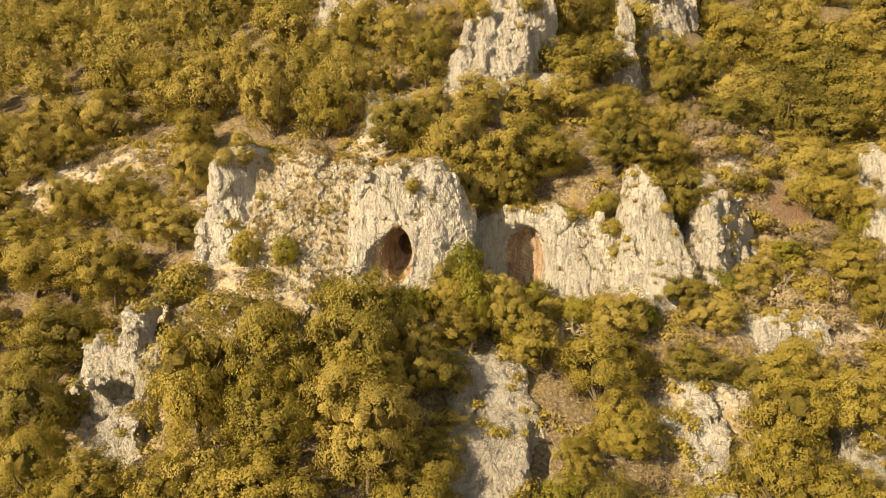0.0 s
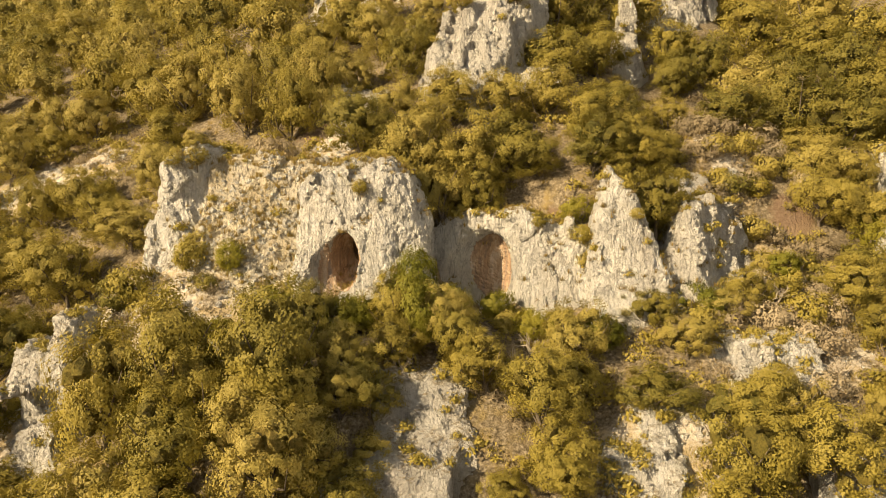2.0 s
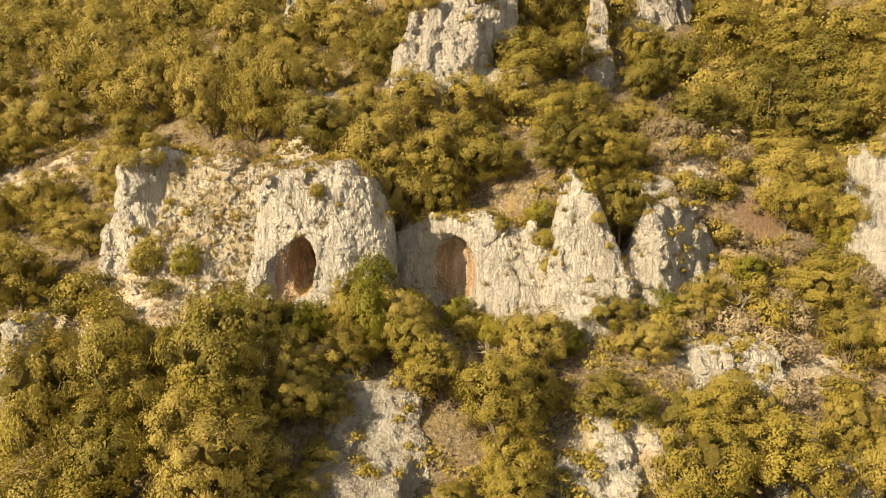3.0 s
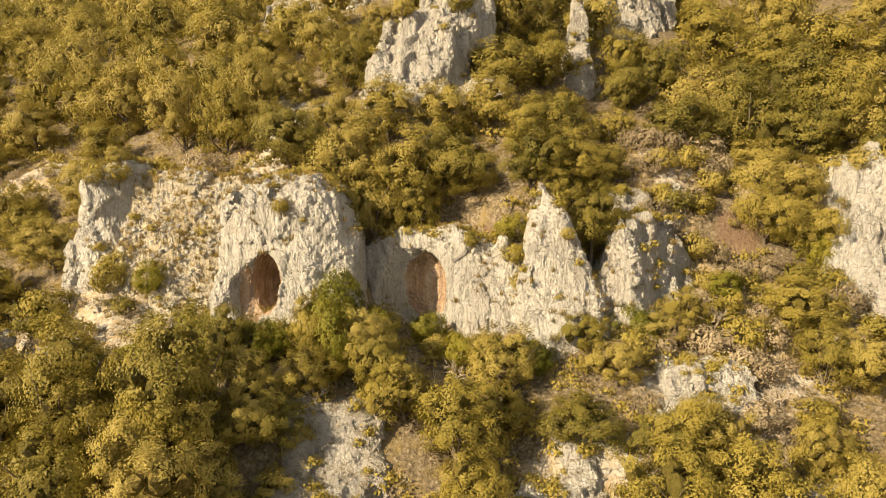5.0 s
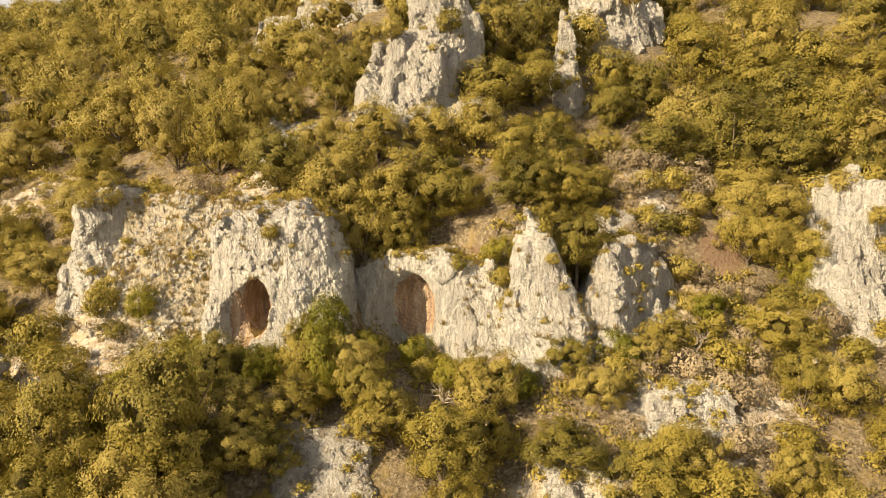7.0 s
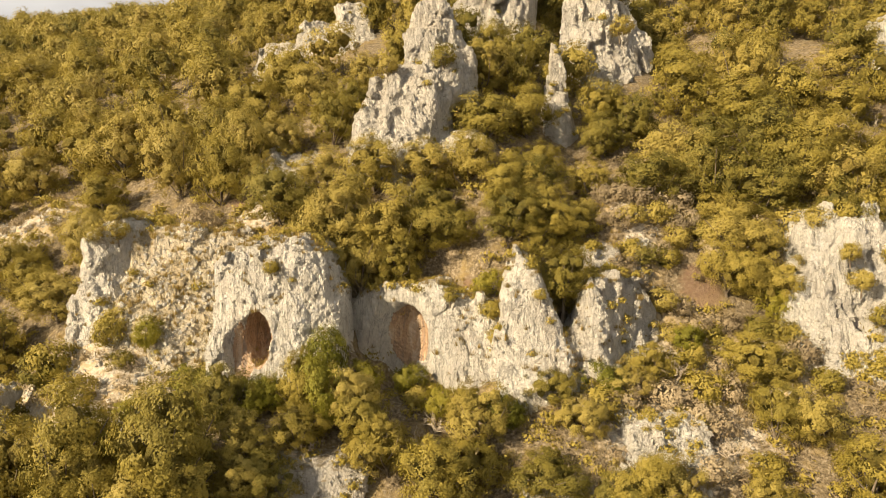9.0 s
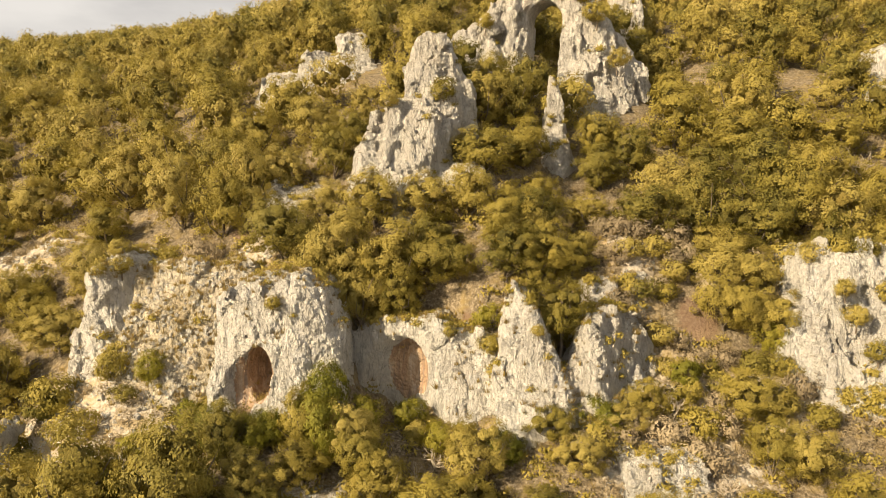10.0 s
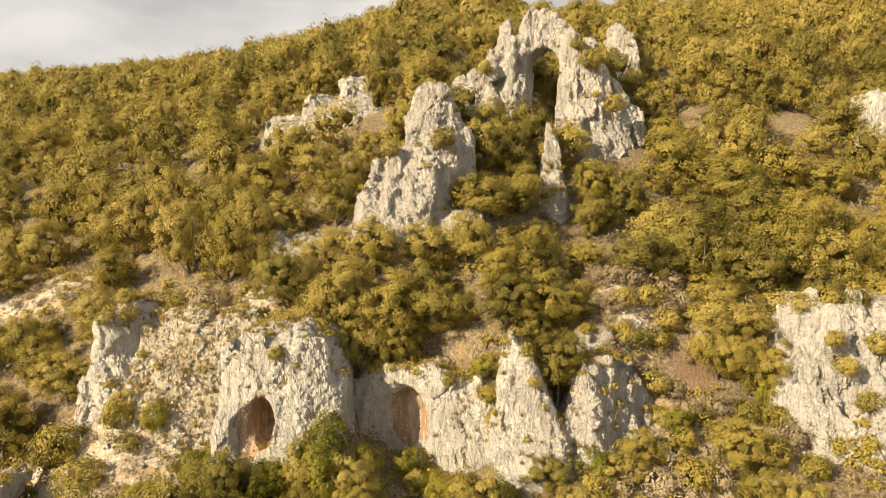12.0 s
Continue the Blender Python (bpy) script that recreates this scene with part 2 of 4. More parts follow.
def bark(name, a, b):
    k = Mat(name)
    n = k.noise((3, 3, 0.6), 4.0, 6, 0.65)
    return k.done(k.ramp(n, (0.35, a), (0.65, b)), 0.9, k.bump(n, 0.6, 0.03))


BARK = bark("grey-brown oak bark", (0.07, 0.055, 0.04), (0.20, 0.165, 0.125))
DEAD = bark("bleached dead wood", (0.30, 0.25, 0.19), (0.50, 0.44, 0.35))

# ---- mesh tools ----
def mesh_of(name, verts, faces, mats, index=None, smooth=True):
    """A mesh from arrays: verts (n, 3), faces (m, 3 or 4)."""
    verts, faces = np.asarray(verts, np.float32), np.asarray(faces, np.int32)
    me = bpy.data.meshes.new(name)
    n = faces.shape[1]
    me.vertices.add(len(verts))
    me.vertices.foreach_set("co", verts.ravel())
    me.loops.add(faces.size)
    me.loops.foreach_set("vertex_index", faces.ravel())
    me.polygons.add(len(faces))
    me.polygons.foreach_set("loop_start", np.arange(0, faces.size, n, dtype=np.int32))
    me.polygons.foreach_set("loop_total", np.full(len(faces), n, np.int32))
    me.polygons.foreach_set("use_smooth", np.full(len(faces), smooth))
    for m in mats:
        me.materials.append(m)
    if index is not None:
        me.polygons.foreach_set("material_index", np.asarray(index, np.int32))
    me.update()
    me.validate()
    return me


def part(name, me, parent, label=""):
    ob = new(name, me)
    ob.parent = parent
    return tagged(ob, label) if label else ob


def tube(path, radii, sides=6):
    """Verts and quads of a tapered tube along a path."""
    path = np.asarray(path, float)
    verts, faces = [], []
    for i, (p, r) in enumerate(zip(path, radii)):
        d = path[min(i + 1, len(path) - 1)] - path[max(i - 1, 0)]
        d = d / (np.linalg.norm(d) + 1e-9)
        a = np.cross(d, (0.3, 0.9, 0.1))
        a /= np.linalg.norm(a) + 1e-9
        b = np.cross(d, a)
        for s in range(sides):
            t = 2 * math.pi * s / sides
            verts.append(p + r * (math.cos(t) * a + math.sin(t) * b))
    for i in range(len(path) - 1):
        for s in range(sides):
            q = (s + 1) % sides
            faces.append((i * sides + s, i * sides + q, (i + 1) * sides + q, (i + 1) * sides + s))
    return np.array(verts), np.array(faces)


def joined(pieces):
    verts, faces, n = [], [], 0
    for v, f in pieces:
        verts.append(v)
        faces.append(f + n)
        n += len(v)
    return np.concatenate(verts), np.concatenate(faces)


# ---- rock tools: a solid is a field that is negative inside ----
def ell(P, c, r, turn=0.0):
    x, y, z = spun(P, c, turn)
    k = np.sqrt((x / r[0]) ** 2 + (y / r[1]) ** 2 + (z / r[2]) ** 2)
    return (k - 1) * min(r)


def spun(P, c, turn):
    x, y, z = P[0] - c[0], P[1] - c[1], P[2] - c[2]
    co, si = math.cos(radians(turn)), math.sin(radians(turn))
    return co * x + si * y, -si * x + co * y, z


def slab(P, c, h, r, turn=0.0, lean=(0, 0), back=0.0, taper=0.0):
    """A rounded block; lean: shift of x and y per metre of height; back: tilt of its top; taper: how it narrows upwards."""
    x, y, z = spun(P, c, turn)
    x = x * (1 + taper * np.clip(z, -h[2], h[2]) / h[2])
    x, y = x - lean[0] * z, y - lean[1] * z
    z = z - back * y
    q = [np.abs(a) - b + r for a, b in zip((x, y, z), h)]
    return np.sqrt(sum(np.maximum(a, 0) ** 2 for a in q)) + np.minimum(np.maximum(np.maximum(q[0], q[1]), q[2]), 0) - r


def spike(P, a, b, ra, rb):
    """A tapered, round-ended post from a to b."""
    a, b = np.array(a, float), np.array(b, float)
    d = b - a
    t = np.clip(sum((P[i] - a[i]) * d[i] for i in range(3)) / (d @ d), 0, 1)
    return np.sqrt(sum((P[i] - a[i] - t * d[i]) ** 2 for i in range(3))) - (ra + (rb - ra) * t)


def blend(k, *fields):
    out = fields[0]
    for f in fields[1:]:
        h = np.clip(0.5 + 0.5 * (f - out) / k, 0, 1)
        out = f * (1 - h) + out * h - k * h * (1 - h)
    return out


def both(k, *fields):
    """Where all fields are inside, with edges rounded over k."""
    return -blend(k, *(-f for f in fields))


def facet(P, at, turn, rise=0.0):
    """The side of an upright plane through a place; turn: degrees that it faces to the east of south; rise: how far it leans back for each metre up."""
    a = radians(turn)
    return (math.sin(a) * (P[0] - at[0]) - math.cos(a) * (P[1] - at[1] - rise * (P[2] - at[2]))) / math.sqrt(1 + rise * rise)


def crag(P, shape, y, lean=0.2, deep=4.0, round_off=0.5, bow=0.0, skew=0.0):
    """A standing mass with an outline of (x, z) corners; its front is at y at the first corner's height and leans back with height."""
    x, z = P[0], P[2]
    corner = np.array(shape, np.float32)
    d = np.full(x.shape, 1e9, np.float32)
    odd = np.zeros(x.shape, bool)
    for (ax, az), (bx, bz) in zip(corner, np.roll(corner, -1, 0)):
        ex, ez = bx - ax, bz - az
        wx, wz = x - ax, z - az
        t = np.clip((wx * ex + wz * ez) / (ex * ex + ez * ez), 0, 1)
        d = np.minimum(d, (wx - t * ex) ** 2 + (wz - t * ez) ** 2)
        over = (az > z) != (bz > z)
        odd ^= over & (wx < ex * wz / (ez if abs(ez) > 1e-9 else 1e-9))
    d = np.sqrt(d) * np.where(odd, -1, 1)
    mid = corner[:, 0].mean()
    front = y + lean * (z - corner[0, 1]) + bow * (x - mid) ** 2 + skew * (x - mid)
    k = 1 / math.sqrt(1 + lean * lean)
    return both(round_off, d, (front - P[1]) * k, (P[1] - front - deep) * k)


def blocks(x, y, z):
    """Cells of cracked rock: a value for the block at each place, and how far off its nearest joint is."""
    xi, yi, zi = (np.floor(a).astype(np.int64) for a in (x, y, z))
    d1, d2, val = np.full(x.shape, 9.0), np.full(x.shape, 9.0), np.zeros(x.shape)
    for a in (-1, 0, 1):
        for b in (-1, 0, 1):
            for c in (-1, 0, 1):
                h = _perm[_perm[_perm[(xi + a) & 255] + ((yi + b) & 255)] + ((zi + c) & 255)]
                f = _spot[h]
                d = (xi + a + f[..., 0] - x) ** 2 + (yi + b + f[..., 1] - y) ** 2 + (zi + c + f[..., 2] - z) ** 2
                near = d < d1
                d2 = np.where(near, d1, np.minimum(d2, d))
                val = np.where(near, f[..., 3], val)
                d1 = np.where(near, d, d1)
    return val, np.sqrt(d2) - np.sqrt(d1)


def relief(P, rough=1.0, flute=1.0, beds=0.0):
    """Weathered limestone: broad bulges, jointed blocks, upright flutes, pits, and beds where it is layered."""
    x, y, z = P
    wx, wy, wz = (0.45 * pn(x * 0.8 + k, y * 0.8, z * 0.8 - k) for k in (0, 11, 23))
    n = 0.75 * pn(x * 0.38, y * 0.38, z * 0.30) + 0.26 * pn(x * 0.95, y * 0.95, z * 0.7 + 4)
    v, j = blocks((x + wx) * 0.66, (y + wy) * 0.66, (z + wz) * 0.42 + 3)
    n = n + 0.62 * (v - 0.5) + 0.16 * np.exp(-(j / 0.10) ** 2)
    v, j = blocks((x + wx) * 1.9 + 5, (y + wy) * 1.9, (z + wz) * 1.2)
    n = n + 0.22 * (v - 0.5) + 0.09 * np.exp(-(j / 0.12) ** 2)
    rib = np.abs(pn(x * 1.5 + 0.4 * z, y * 1.5, z * 0.40 + 9))
    n = n * rough - flute * 0.22 * (0.28 - rib)
    n = n + rough * (0.15 * pn(x * 2.8, y * 2.8, z * 1.5) + 0.14 * np.abs(pn(x * 4.1, y * 4.1, z * 2.4 + 3)))
    if beds:
        n = n + beds * (np.abs(((z + 0.25 * x + 0.5 * pn(x * 0.5, y * 0.5, z * 0.2)) * 1.4) % 1 - 0.5) - 0.25)
    return n


def weathered(P, body, rough=1.0, flute=1.0, beds=0.0):
    """The body with its relief, worked out only near the surface."""
    near = np.abs(body) < 1.25
    out = body.copy()
    out[near] += relief([a[near] for a in P], rough, flute, beds)
    return out


def surface(field, lo, cell):
    """Surface nets: one vertex in each cell that the surface crosses."""
    s = field < 0
    nx, ny, nz = field.shape
    total = np.zeros((nx - 1, ny - 1, nz - 1, 3))
    count = np.zeros((nx - 1, ny - 1, nz - 1))
    span = (nx - 1, ny - 1, nz - 1)
    for axis in range(3):
        o1, o2 = [a for a in range(3) if a != axis]
        for c in range(4):
            off = [0, 0, 0]
            off[o1], off[o2] = c & 1, c >> 1
            a = tuple(slice(off[i], off[i] + span[i]) for i in range(3))
            off[axis] = 1
            b = tuple(slice(off[i], off[i] + span[i]) for i in range(3))
            hit = s[a] != s[b]
            den = field[a] - field[b]
            t = np.where(hit, field[a] / np.where(np.abs(den) < 1e-9, 1, den), 0)
            off[axis] = 0
            for i in range(3):
                total[..., i] += np.where(hit, (t if i == axis else off[i]), 0)
            count += hit
    used = count > 0
    ids = np.full(span, -1)
    ids[used] = np.arange(used.sum())
    base = np.argwhere(used)
    verts = (base + total[used] / count[used][:, None]) * cell + np.array(lo)
    quads = []
    for axis in range(3):
        o1, o2 = [(1, 2), (2, 0), (0, 1)][axis]
        a = [slice(None)] * 3
        b = [slice(None)] * 3
        a[axis], b[axis] = slice(0, -1), slice(1, None)
        flip = s[tuple(a)] != s[tuple(b)]
        e = np.argwhere(flip)
        e = e[(e[:, o1] > 0) & (e[:, o2] > 0) & (e[:, o1] < span[o1]) & (e[:, o2] < span[o2])]
        u, v = np.zeros(3, int), np.zeros(3, int)
        u[o1], v[o2] = 1, 1
        q = np.stack([ids[tuple((e - m).T)] for m in (u + v, v, 0 * u, u)], 1)
        inside = s[tuple(e.T)]
        q[~inside] = q[~inside][:, ::-1]
        quads.append(q)
    return verts, np.concatenate(quads)


LEDGES = []


def rock(label, lo, hi, cell, solid, mats=None, stain=None, category="rock", name="rock_outcrop"):
    """One rock from a field on a grid; stain(P) is negative where its faces are iron-stained."""
    axes = [np.arange(a, b + cell, cell).astype(np.float32) for a, b in zip(lo, hi)]
    P = np.meshgrid(*axes, indexing="ij")
    f = solid(P)
    for i in range(3):
        edge = [slice(None)] * 3
        for e in (0, -1):
            edge[i] = e
            f[tuple(edge)] = np.maximum(f[tuple(edge)], 0.05)
    verts, quads = surface(f, lo, cell)
    verts += np.random.default_rng(len(verts)).normal(size=verts.shape) * cell * 0.17
    index = None
    if stain:
        mid = verts[quads].mean(1).T
        index = (stain(mid) < 0).astype(int)
    tri = verts[quads[:, 0]], verts[quads[:, 1]], verts[quads[:, 3]]
    nor = np.cross(tri[1] - tri[0], tri[2] - tri[0])
    flat = nor[:, 2] > 0.72 * (np.linalg.norm(nor, axis=1) + 1e-9)
    spots = verts[quads[flat, 0]]
    spots = spots[spots[:, 2] > hill(spots[:, 0], spots[:, 1]) + 0.25]
    LEDGES.append(spots)
    deep = verts[:, 2] < hill(verts[:, 0], verts[:, 1]) - 0.9
    keep = ~deep[quads].all(1)
    quads, index = quads[keep], None if index is None else index[keep]
    used, quads = np.unique(quads, return_inverse=True)
    verts, quads = verts[used], quads.reshape(-1, 4)
    foot = np.array([(lo[0] + hi[0]) / 2, (lo[1] + hi[1]) / 2, lo[2]])
    me = mesh_of(name, verts - foot, quads, mats or [LIME, STAIN], index, False)
    ob = new(name, me)
    ob.location = foot
    return tagged(ob, label, category)


# ---- plants ----
def leaf_cards(rng, at, out, length, width, size=1.0):
    """A pointed leaf at each place, facing mostly outwards."""
    n = len(at)
    nor = out + rng.normal(size=(n, 3)) * 0.30 + np.array((0, 0, 0.12))
    nor /= np.linalg.norm(nor, axis=1)[:, None] + 1e-9
    u = np.cross(nor, rng.normal(size=(n, 3)))
    u /= np.linalg.norm(u, axis=1)[:, None] + 1e-9
    w = np.cross(nor, u)
    s = rng.uniform(0.7, 1.35, n)[:, None] * size
    v = np.stack([at + u * length * 0.62 * s, at - u * length * 0.38 * s + w * width * 0.5 * s, at - u * length * 0.38 * s - w * width * 0.5 * s], 1)
    return v.reshape(-1, 3), np.arange(3 * n).reshape(-1, 3)


def crown_points(rng, n, radius, height, low, clump, lobes=11):
    """Leaf places and outward ways for a lumpy crown of lobes made of clumps."""
    ball = rng.normal(size=(lobes, 3))
    ball /= np.linalg.norm(ball, axis=1)[:, None]
    mid = (low + height) / 2
    half = (height - low) / 2
    lobe_r = rng.uniform(0.36, 0.56, lobes) * radius
    centre = np.stack([ball[:, 0] * (radius - lobe_r * 0.8), ball[:, 1] * (radius - lobe_r * 0.8), mid + ball[:, 2] * np.maximum(half - lobe_r * 0.8, 0.2)], 1)
    centre = np.concatenate([centre, [[0, 0, mid], [0, 0, height - radius * 0.5]]])
    lobe_r = np.concatenate([lobe_r, [radius * 0.62, radius * 0.5]])
    clumps = []
    for c, r in zip(centre, lobe_r):
        k = max(5, int(16 * (r / (0.5 * radius)) ** 2))
        d = rng.normal(size=(k, 3))
        d /= np.linalg.norm(d, axis=1)[:, None]
        clumps.append(np.concatenate([c + d * r * rng.uniform(0.75, 1.05, (k, 1)), d], 1))
    clumps = np.concatenate(clumps)
    deep = np.zeros(len(clumps), bool)
    for c, r in zip(centre, lobe_r):
        deep |= np.linalg.norm(clumps[:, :3] - c, axis=1) < r * 0.62
    clumps = clumps[~deep & (clumps[:, 2] > low * 0.6)]
    pick = rng.integers(0, len(clumps), n)
    d = rng.normal(size=(n, 3))
    d /= np.linalg.norm(d, axis=1)[:, None]
    size = (clump * rng.uniform(0.7, 1.35, len(clumps)))[pick][:, None]
    reach = rng.uniform(0.1, 1.0, (n, 1)) ** 0.5
    at = clumps[pick, :3] + d * size * reach * (1, 1, 0.8)
    away = (at - (0, 0, mid)) / (radius, radius, half)
    return at, d * 0.38 + clumps[pick, 3:] * 0.5 + away * 0.7, 1.3 - 0.5 * reach, (centre, lobe_r)


def inner_mass(rng, lobes, fill, fine=1):
    """The dense inside of a crown: one lumpy body for each lobe, leaf shade put into its colour."""
    bm = bmesh.new()
    bmesh.ops.create_icosphere(bm, subdivisions=fine, radius=1.0)
    ico = np.array([v.co for v in bm.verts])
    tri = np.array([[v.index for v in f.verts] for f in bm.faces])
    bm.free()
    out = []
    for c, r in zip(*lobes):
        lump = ico * (1 + 0.16 * rng.normal(size=(len(ico), 1)))
        out.append((c + lump * r * fill)[tri].reshape(-1, 3))
    return np.concatenate(out)


def limbs(rng, radius, height, low, thick):
    pieces = []
    top = np.array((rng.normal() * 0.2, rng.normal() * 0.2, low + (height - low) * 0.55))
    bend = np.array((rng.normal() * 0.15, rng.normal() * 0.15, low * 0.6))
    pieces.append(tube([(0, 0, -0.5), bend * (0.5, 0.5, 0.3), bend, (bend + top) / 2 + rng.normal(size=3) * 0.08, top], [thick * 1.3, thick * 1.05, thick * 0.9, thick * 0.65, thick * 0.3], 7))
    for i in range(6):
        a = 2 * math.pi * (i + rng.uniform(-0.3, 0.3)) / 6
        start = bend + (top - bend) * rng.uniform(0.0, 0.7)
        end = np.array((math.cos(a) * radius * 0.72, math.sin(a) * radius * 0.72, low + (height - low) * rng.uniform(0.3, 0.75)))
        knee = (start + end) / 2 + np.array((0, 0, -0.15)) + rng.normal(size=3) * 0.15
        pieces.append(tube([start, knee, end], [thick * 0.5, thick * 0.34, thick * 0.12], 5))
    return joined(pieces)


def tree_kind(seed, radius, height, low, count, leaf, clump, mat, label, name="tree", category="tree", thick=0.13):
    rng = np.random.default_rng(seed)
    at, out, size, lobes = crown_points(rng, count, radius, height, low, clump)
    v, f = leaf_cards(rng, at, out, leaf, leaf * 0.62, size)
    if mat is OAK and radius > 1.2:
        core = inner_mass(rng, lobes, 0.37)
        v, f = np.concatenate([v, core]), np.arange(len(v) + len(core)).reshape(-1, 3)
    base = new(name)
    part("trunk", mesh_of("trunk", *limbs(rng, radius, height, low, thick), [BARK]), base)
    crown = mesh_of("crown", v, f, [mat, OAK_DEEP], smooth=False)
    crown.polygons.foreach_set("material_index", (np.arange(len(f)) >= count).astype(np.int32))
    part("crown", crown, base)
    return tagged(base, label, category)

# ---- the hillside ----
def spread(a, b, cell, grow, far_lo, far_hi):
    """Coordinates at even steps from a to b, and at growing steps beyond."""
    mid = list(np.arange(a, b + cell, cell))
    s, v = cell, mid[-1]
    while v < far_hi:
        s *= grow
        v += s
        mid.append(v)
    s, v = cell, mid[0]
    while v > far_lo:
        s *= grow
        v -= s
        mid.insert(0, v)
    return np.array(mid)


SCREE = [(-14, 39.6, 6.5, 3.4), (-29, 53.4, 7, 3.2), (-9, 43.5, 3, 3), (-12.5, 47, 6, 2.6), (-5.3, 49.6, 2.0, 2.0), (20.5, 37.6, 3.4, 2.6), (23.4, 40.6, 4.2, 4.2), (29, 43, 2.4, 2),
         (14.5, 33.5, 3, 3), (21, 50, 1.8, 3.4), (-19, 35, 4, 3)]
CLAY = [(24.6, 46.4, 1.5, 0.9), (9.4, 45.4, 0.6, 0.6), (-7, 51.5, 2.5, 1.2), (28, 49, 2, 1)]


def patches(x, y, spots):
    v = np.zeros_like(x)
    for cx, cy, rx, ry in spots:
        v = np.maximum(v, 1.25 - np.sqrt(((x - cx) / rx) ** 2 + ((y - cy) / ry) ** 2) * 0.75)
    return np.clip(v, 0, 1)


gx, gy = spread(-42, 52, 0.48, 1.13, -2500, 2500), spread(24, 66, 0.48, 1.13, -2500, 3500)
GX, GY = np.meshgrid(gx, gy, indexing="ij")
GZ = hill(GX, GY)
nx, ny = GX.shape
cells = np.arange(nx * ny).reshape(nx, ny)
quads = np.stack([cells[:-1, :-1], cells[1:, :-1], cells[1:, 1:], cells[:-1, 1:]], -1).reshape(-1, 4)
ground_mesh = mesh_of("ground", np.stack([GX, GY, GZ], -1).reshape(-1, 3), quads, [EARTH])
for key, spots in (("scree", SCREE), ("clay", CLAY)):
    ground_mesh.attributes.new(key, "FLOAT", "POINT").data.foreach_set("value", patches(GX, GY, spots).astype(np.float32).ravel())
tagged(new("ground", ground_mesh), "steep stony hillside with pale scree, dry grass and reddish soil", "ground", kind="structure")

# ---- rocks of the cliff band ----
def dome(P):
    body = crag(P, [(-6.7, 13), (-6.4, 17), (-6.1, 19.4), (-5.8, 20.9), (-5.1, 22.1), (-4.0, 23.1), (-2.6, 23.7), (-0.4, 23.5), (0.7, 22.8), (1.5, 21.5), (2.0, 19.9), (2.6, 13)], 39.9, 0.09, 6, 0.8)
    body = both(0.5, body, facet(P, (-0.4, 40.5, 18), 32, 0.12), facet(P, (-4.9, 40.35, 18), -46, 0.1), facet(P, (-2.2, 41.1, 23.0), 4, 1.1))
    body = blend(0.5, body, spike(P, (-5.5, 40.5, 14), (-5.2, 41.3, 21.4), 0.8, 0.4))
    body = weathered(P, body, 0.55, 0.9)
    cave = np.minimum(ell(P, (-2.85, 41.0, 17.4), (0.95, 2.1, 1.75)), ell(P, (-2.35, 42.6, 17.95), (0.62, 1.7, 0.75)))
    niche = ell(P, (-3.9, 40.1, 16.8), (1.0, 0.98, 1.95))
    rough = 0.07 * pn(P[0] * 2, P[1] * 2, P[2] * 1.2)
    return np.maximum(body, -blend(0.4, cave, niche) - rough)


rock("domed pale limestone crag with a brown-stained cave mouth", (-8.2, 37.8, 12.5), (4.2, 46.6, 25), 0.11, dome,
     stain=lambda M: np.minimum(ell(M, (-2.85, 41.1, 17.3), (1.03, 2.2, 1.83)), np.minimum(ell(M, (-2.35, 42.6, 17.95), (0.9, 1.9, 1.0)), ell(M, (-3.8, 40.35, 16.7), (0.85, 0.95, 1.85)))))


def west_crag(P):
    body = crag(P, [(-17.3, 14), (-16.9, 17), (-16.4, 19.2), (-15.8, 21.7), (-15.2, 23), (-14.6, 24.3), (-13.9, 24.8), (-12.4, 24.2), (-10.4, 23.6), (-9.8, 14)], 41.3, 0.22, 6, 0.5)
    body = both(0.35, body, facet(P, (-14.1, 42.1, 18), 40, 0.22), facet(P, (-15.6, 42.2, 18), -38, 0.2))
    return weathered(P, body, 0.8, 0.8)


rock("grey-white limestone crag with tufts on its flat top", (-19, 39.4, 13), (-8.6, 48.6, 26), 0.13, west_crag)


def rubble_shelf(P):
    body = slab(P, (-9.0, 45.7, 19.2), (4.2, 2.9, 4.4), 0.6, 8, (0.0, 0.56), -0.1)
    return weathered(P, body, 0.7, 0.3, 0.15)


shelf = rock("crumbling stepped limestone shelf with yellow grass", (-14.2, 38, 13), (-4, 52, 24.8), 0.15, rubble_shelf, [RUBBLE])


def arch_wall(P):
    body = crag(P, [(1.2, 12.5), (1.4, 19.2), (3.9, 20.2), (6.6, 20.2), (7.7, 20.6), (8.8, 20.0), (10.7, 19.7), (11.7, 19.2), (12.4, 12.5)], 43.4, 0.06, 4, 0.5, 0.0, -0.21)
    for i in range(4):
        body = blend(0.6, body, spike(P, (8.9 + 1.0 * i, 43.2 - 0.3 * i, 13.5), (7.0 + 1.15 * i, 44.1 - 0.25 * i, 19.8 - 0.25 * (i % 3)), 0.8, 0.3))
    body = weathered(P, body, 0.55, 0.7)
    holes = blend(0.5, ell(P, (4.8, 43.2, 15.3), (2.8, 2.35, 4.25), 6), ell(P, (5.9, 44.7, 16.8), (1.2, 1.1, 2.0)))
    holes = np.minimum(holes, np.minimum(ell(P, (8.15, 42.2, 16.8), (0.42, 0.8, 1.0)), ell(P, (9.75, 41.7, 15.4), (0.7, 0.7, 0.7))))
    return np.maximum(body, -holes - 0.08 * pn(P[0] * 1.7, P[1] * 1.7, P[2] * 1.2))


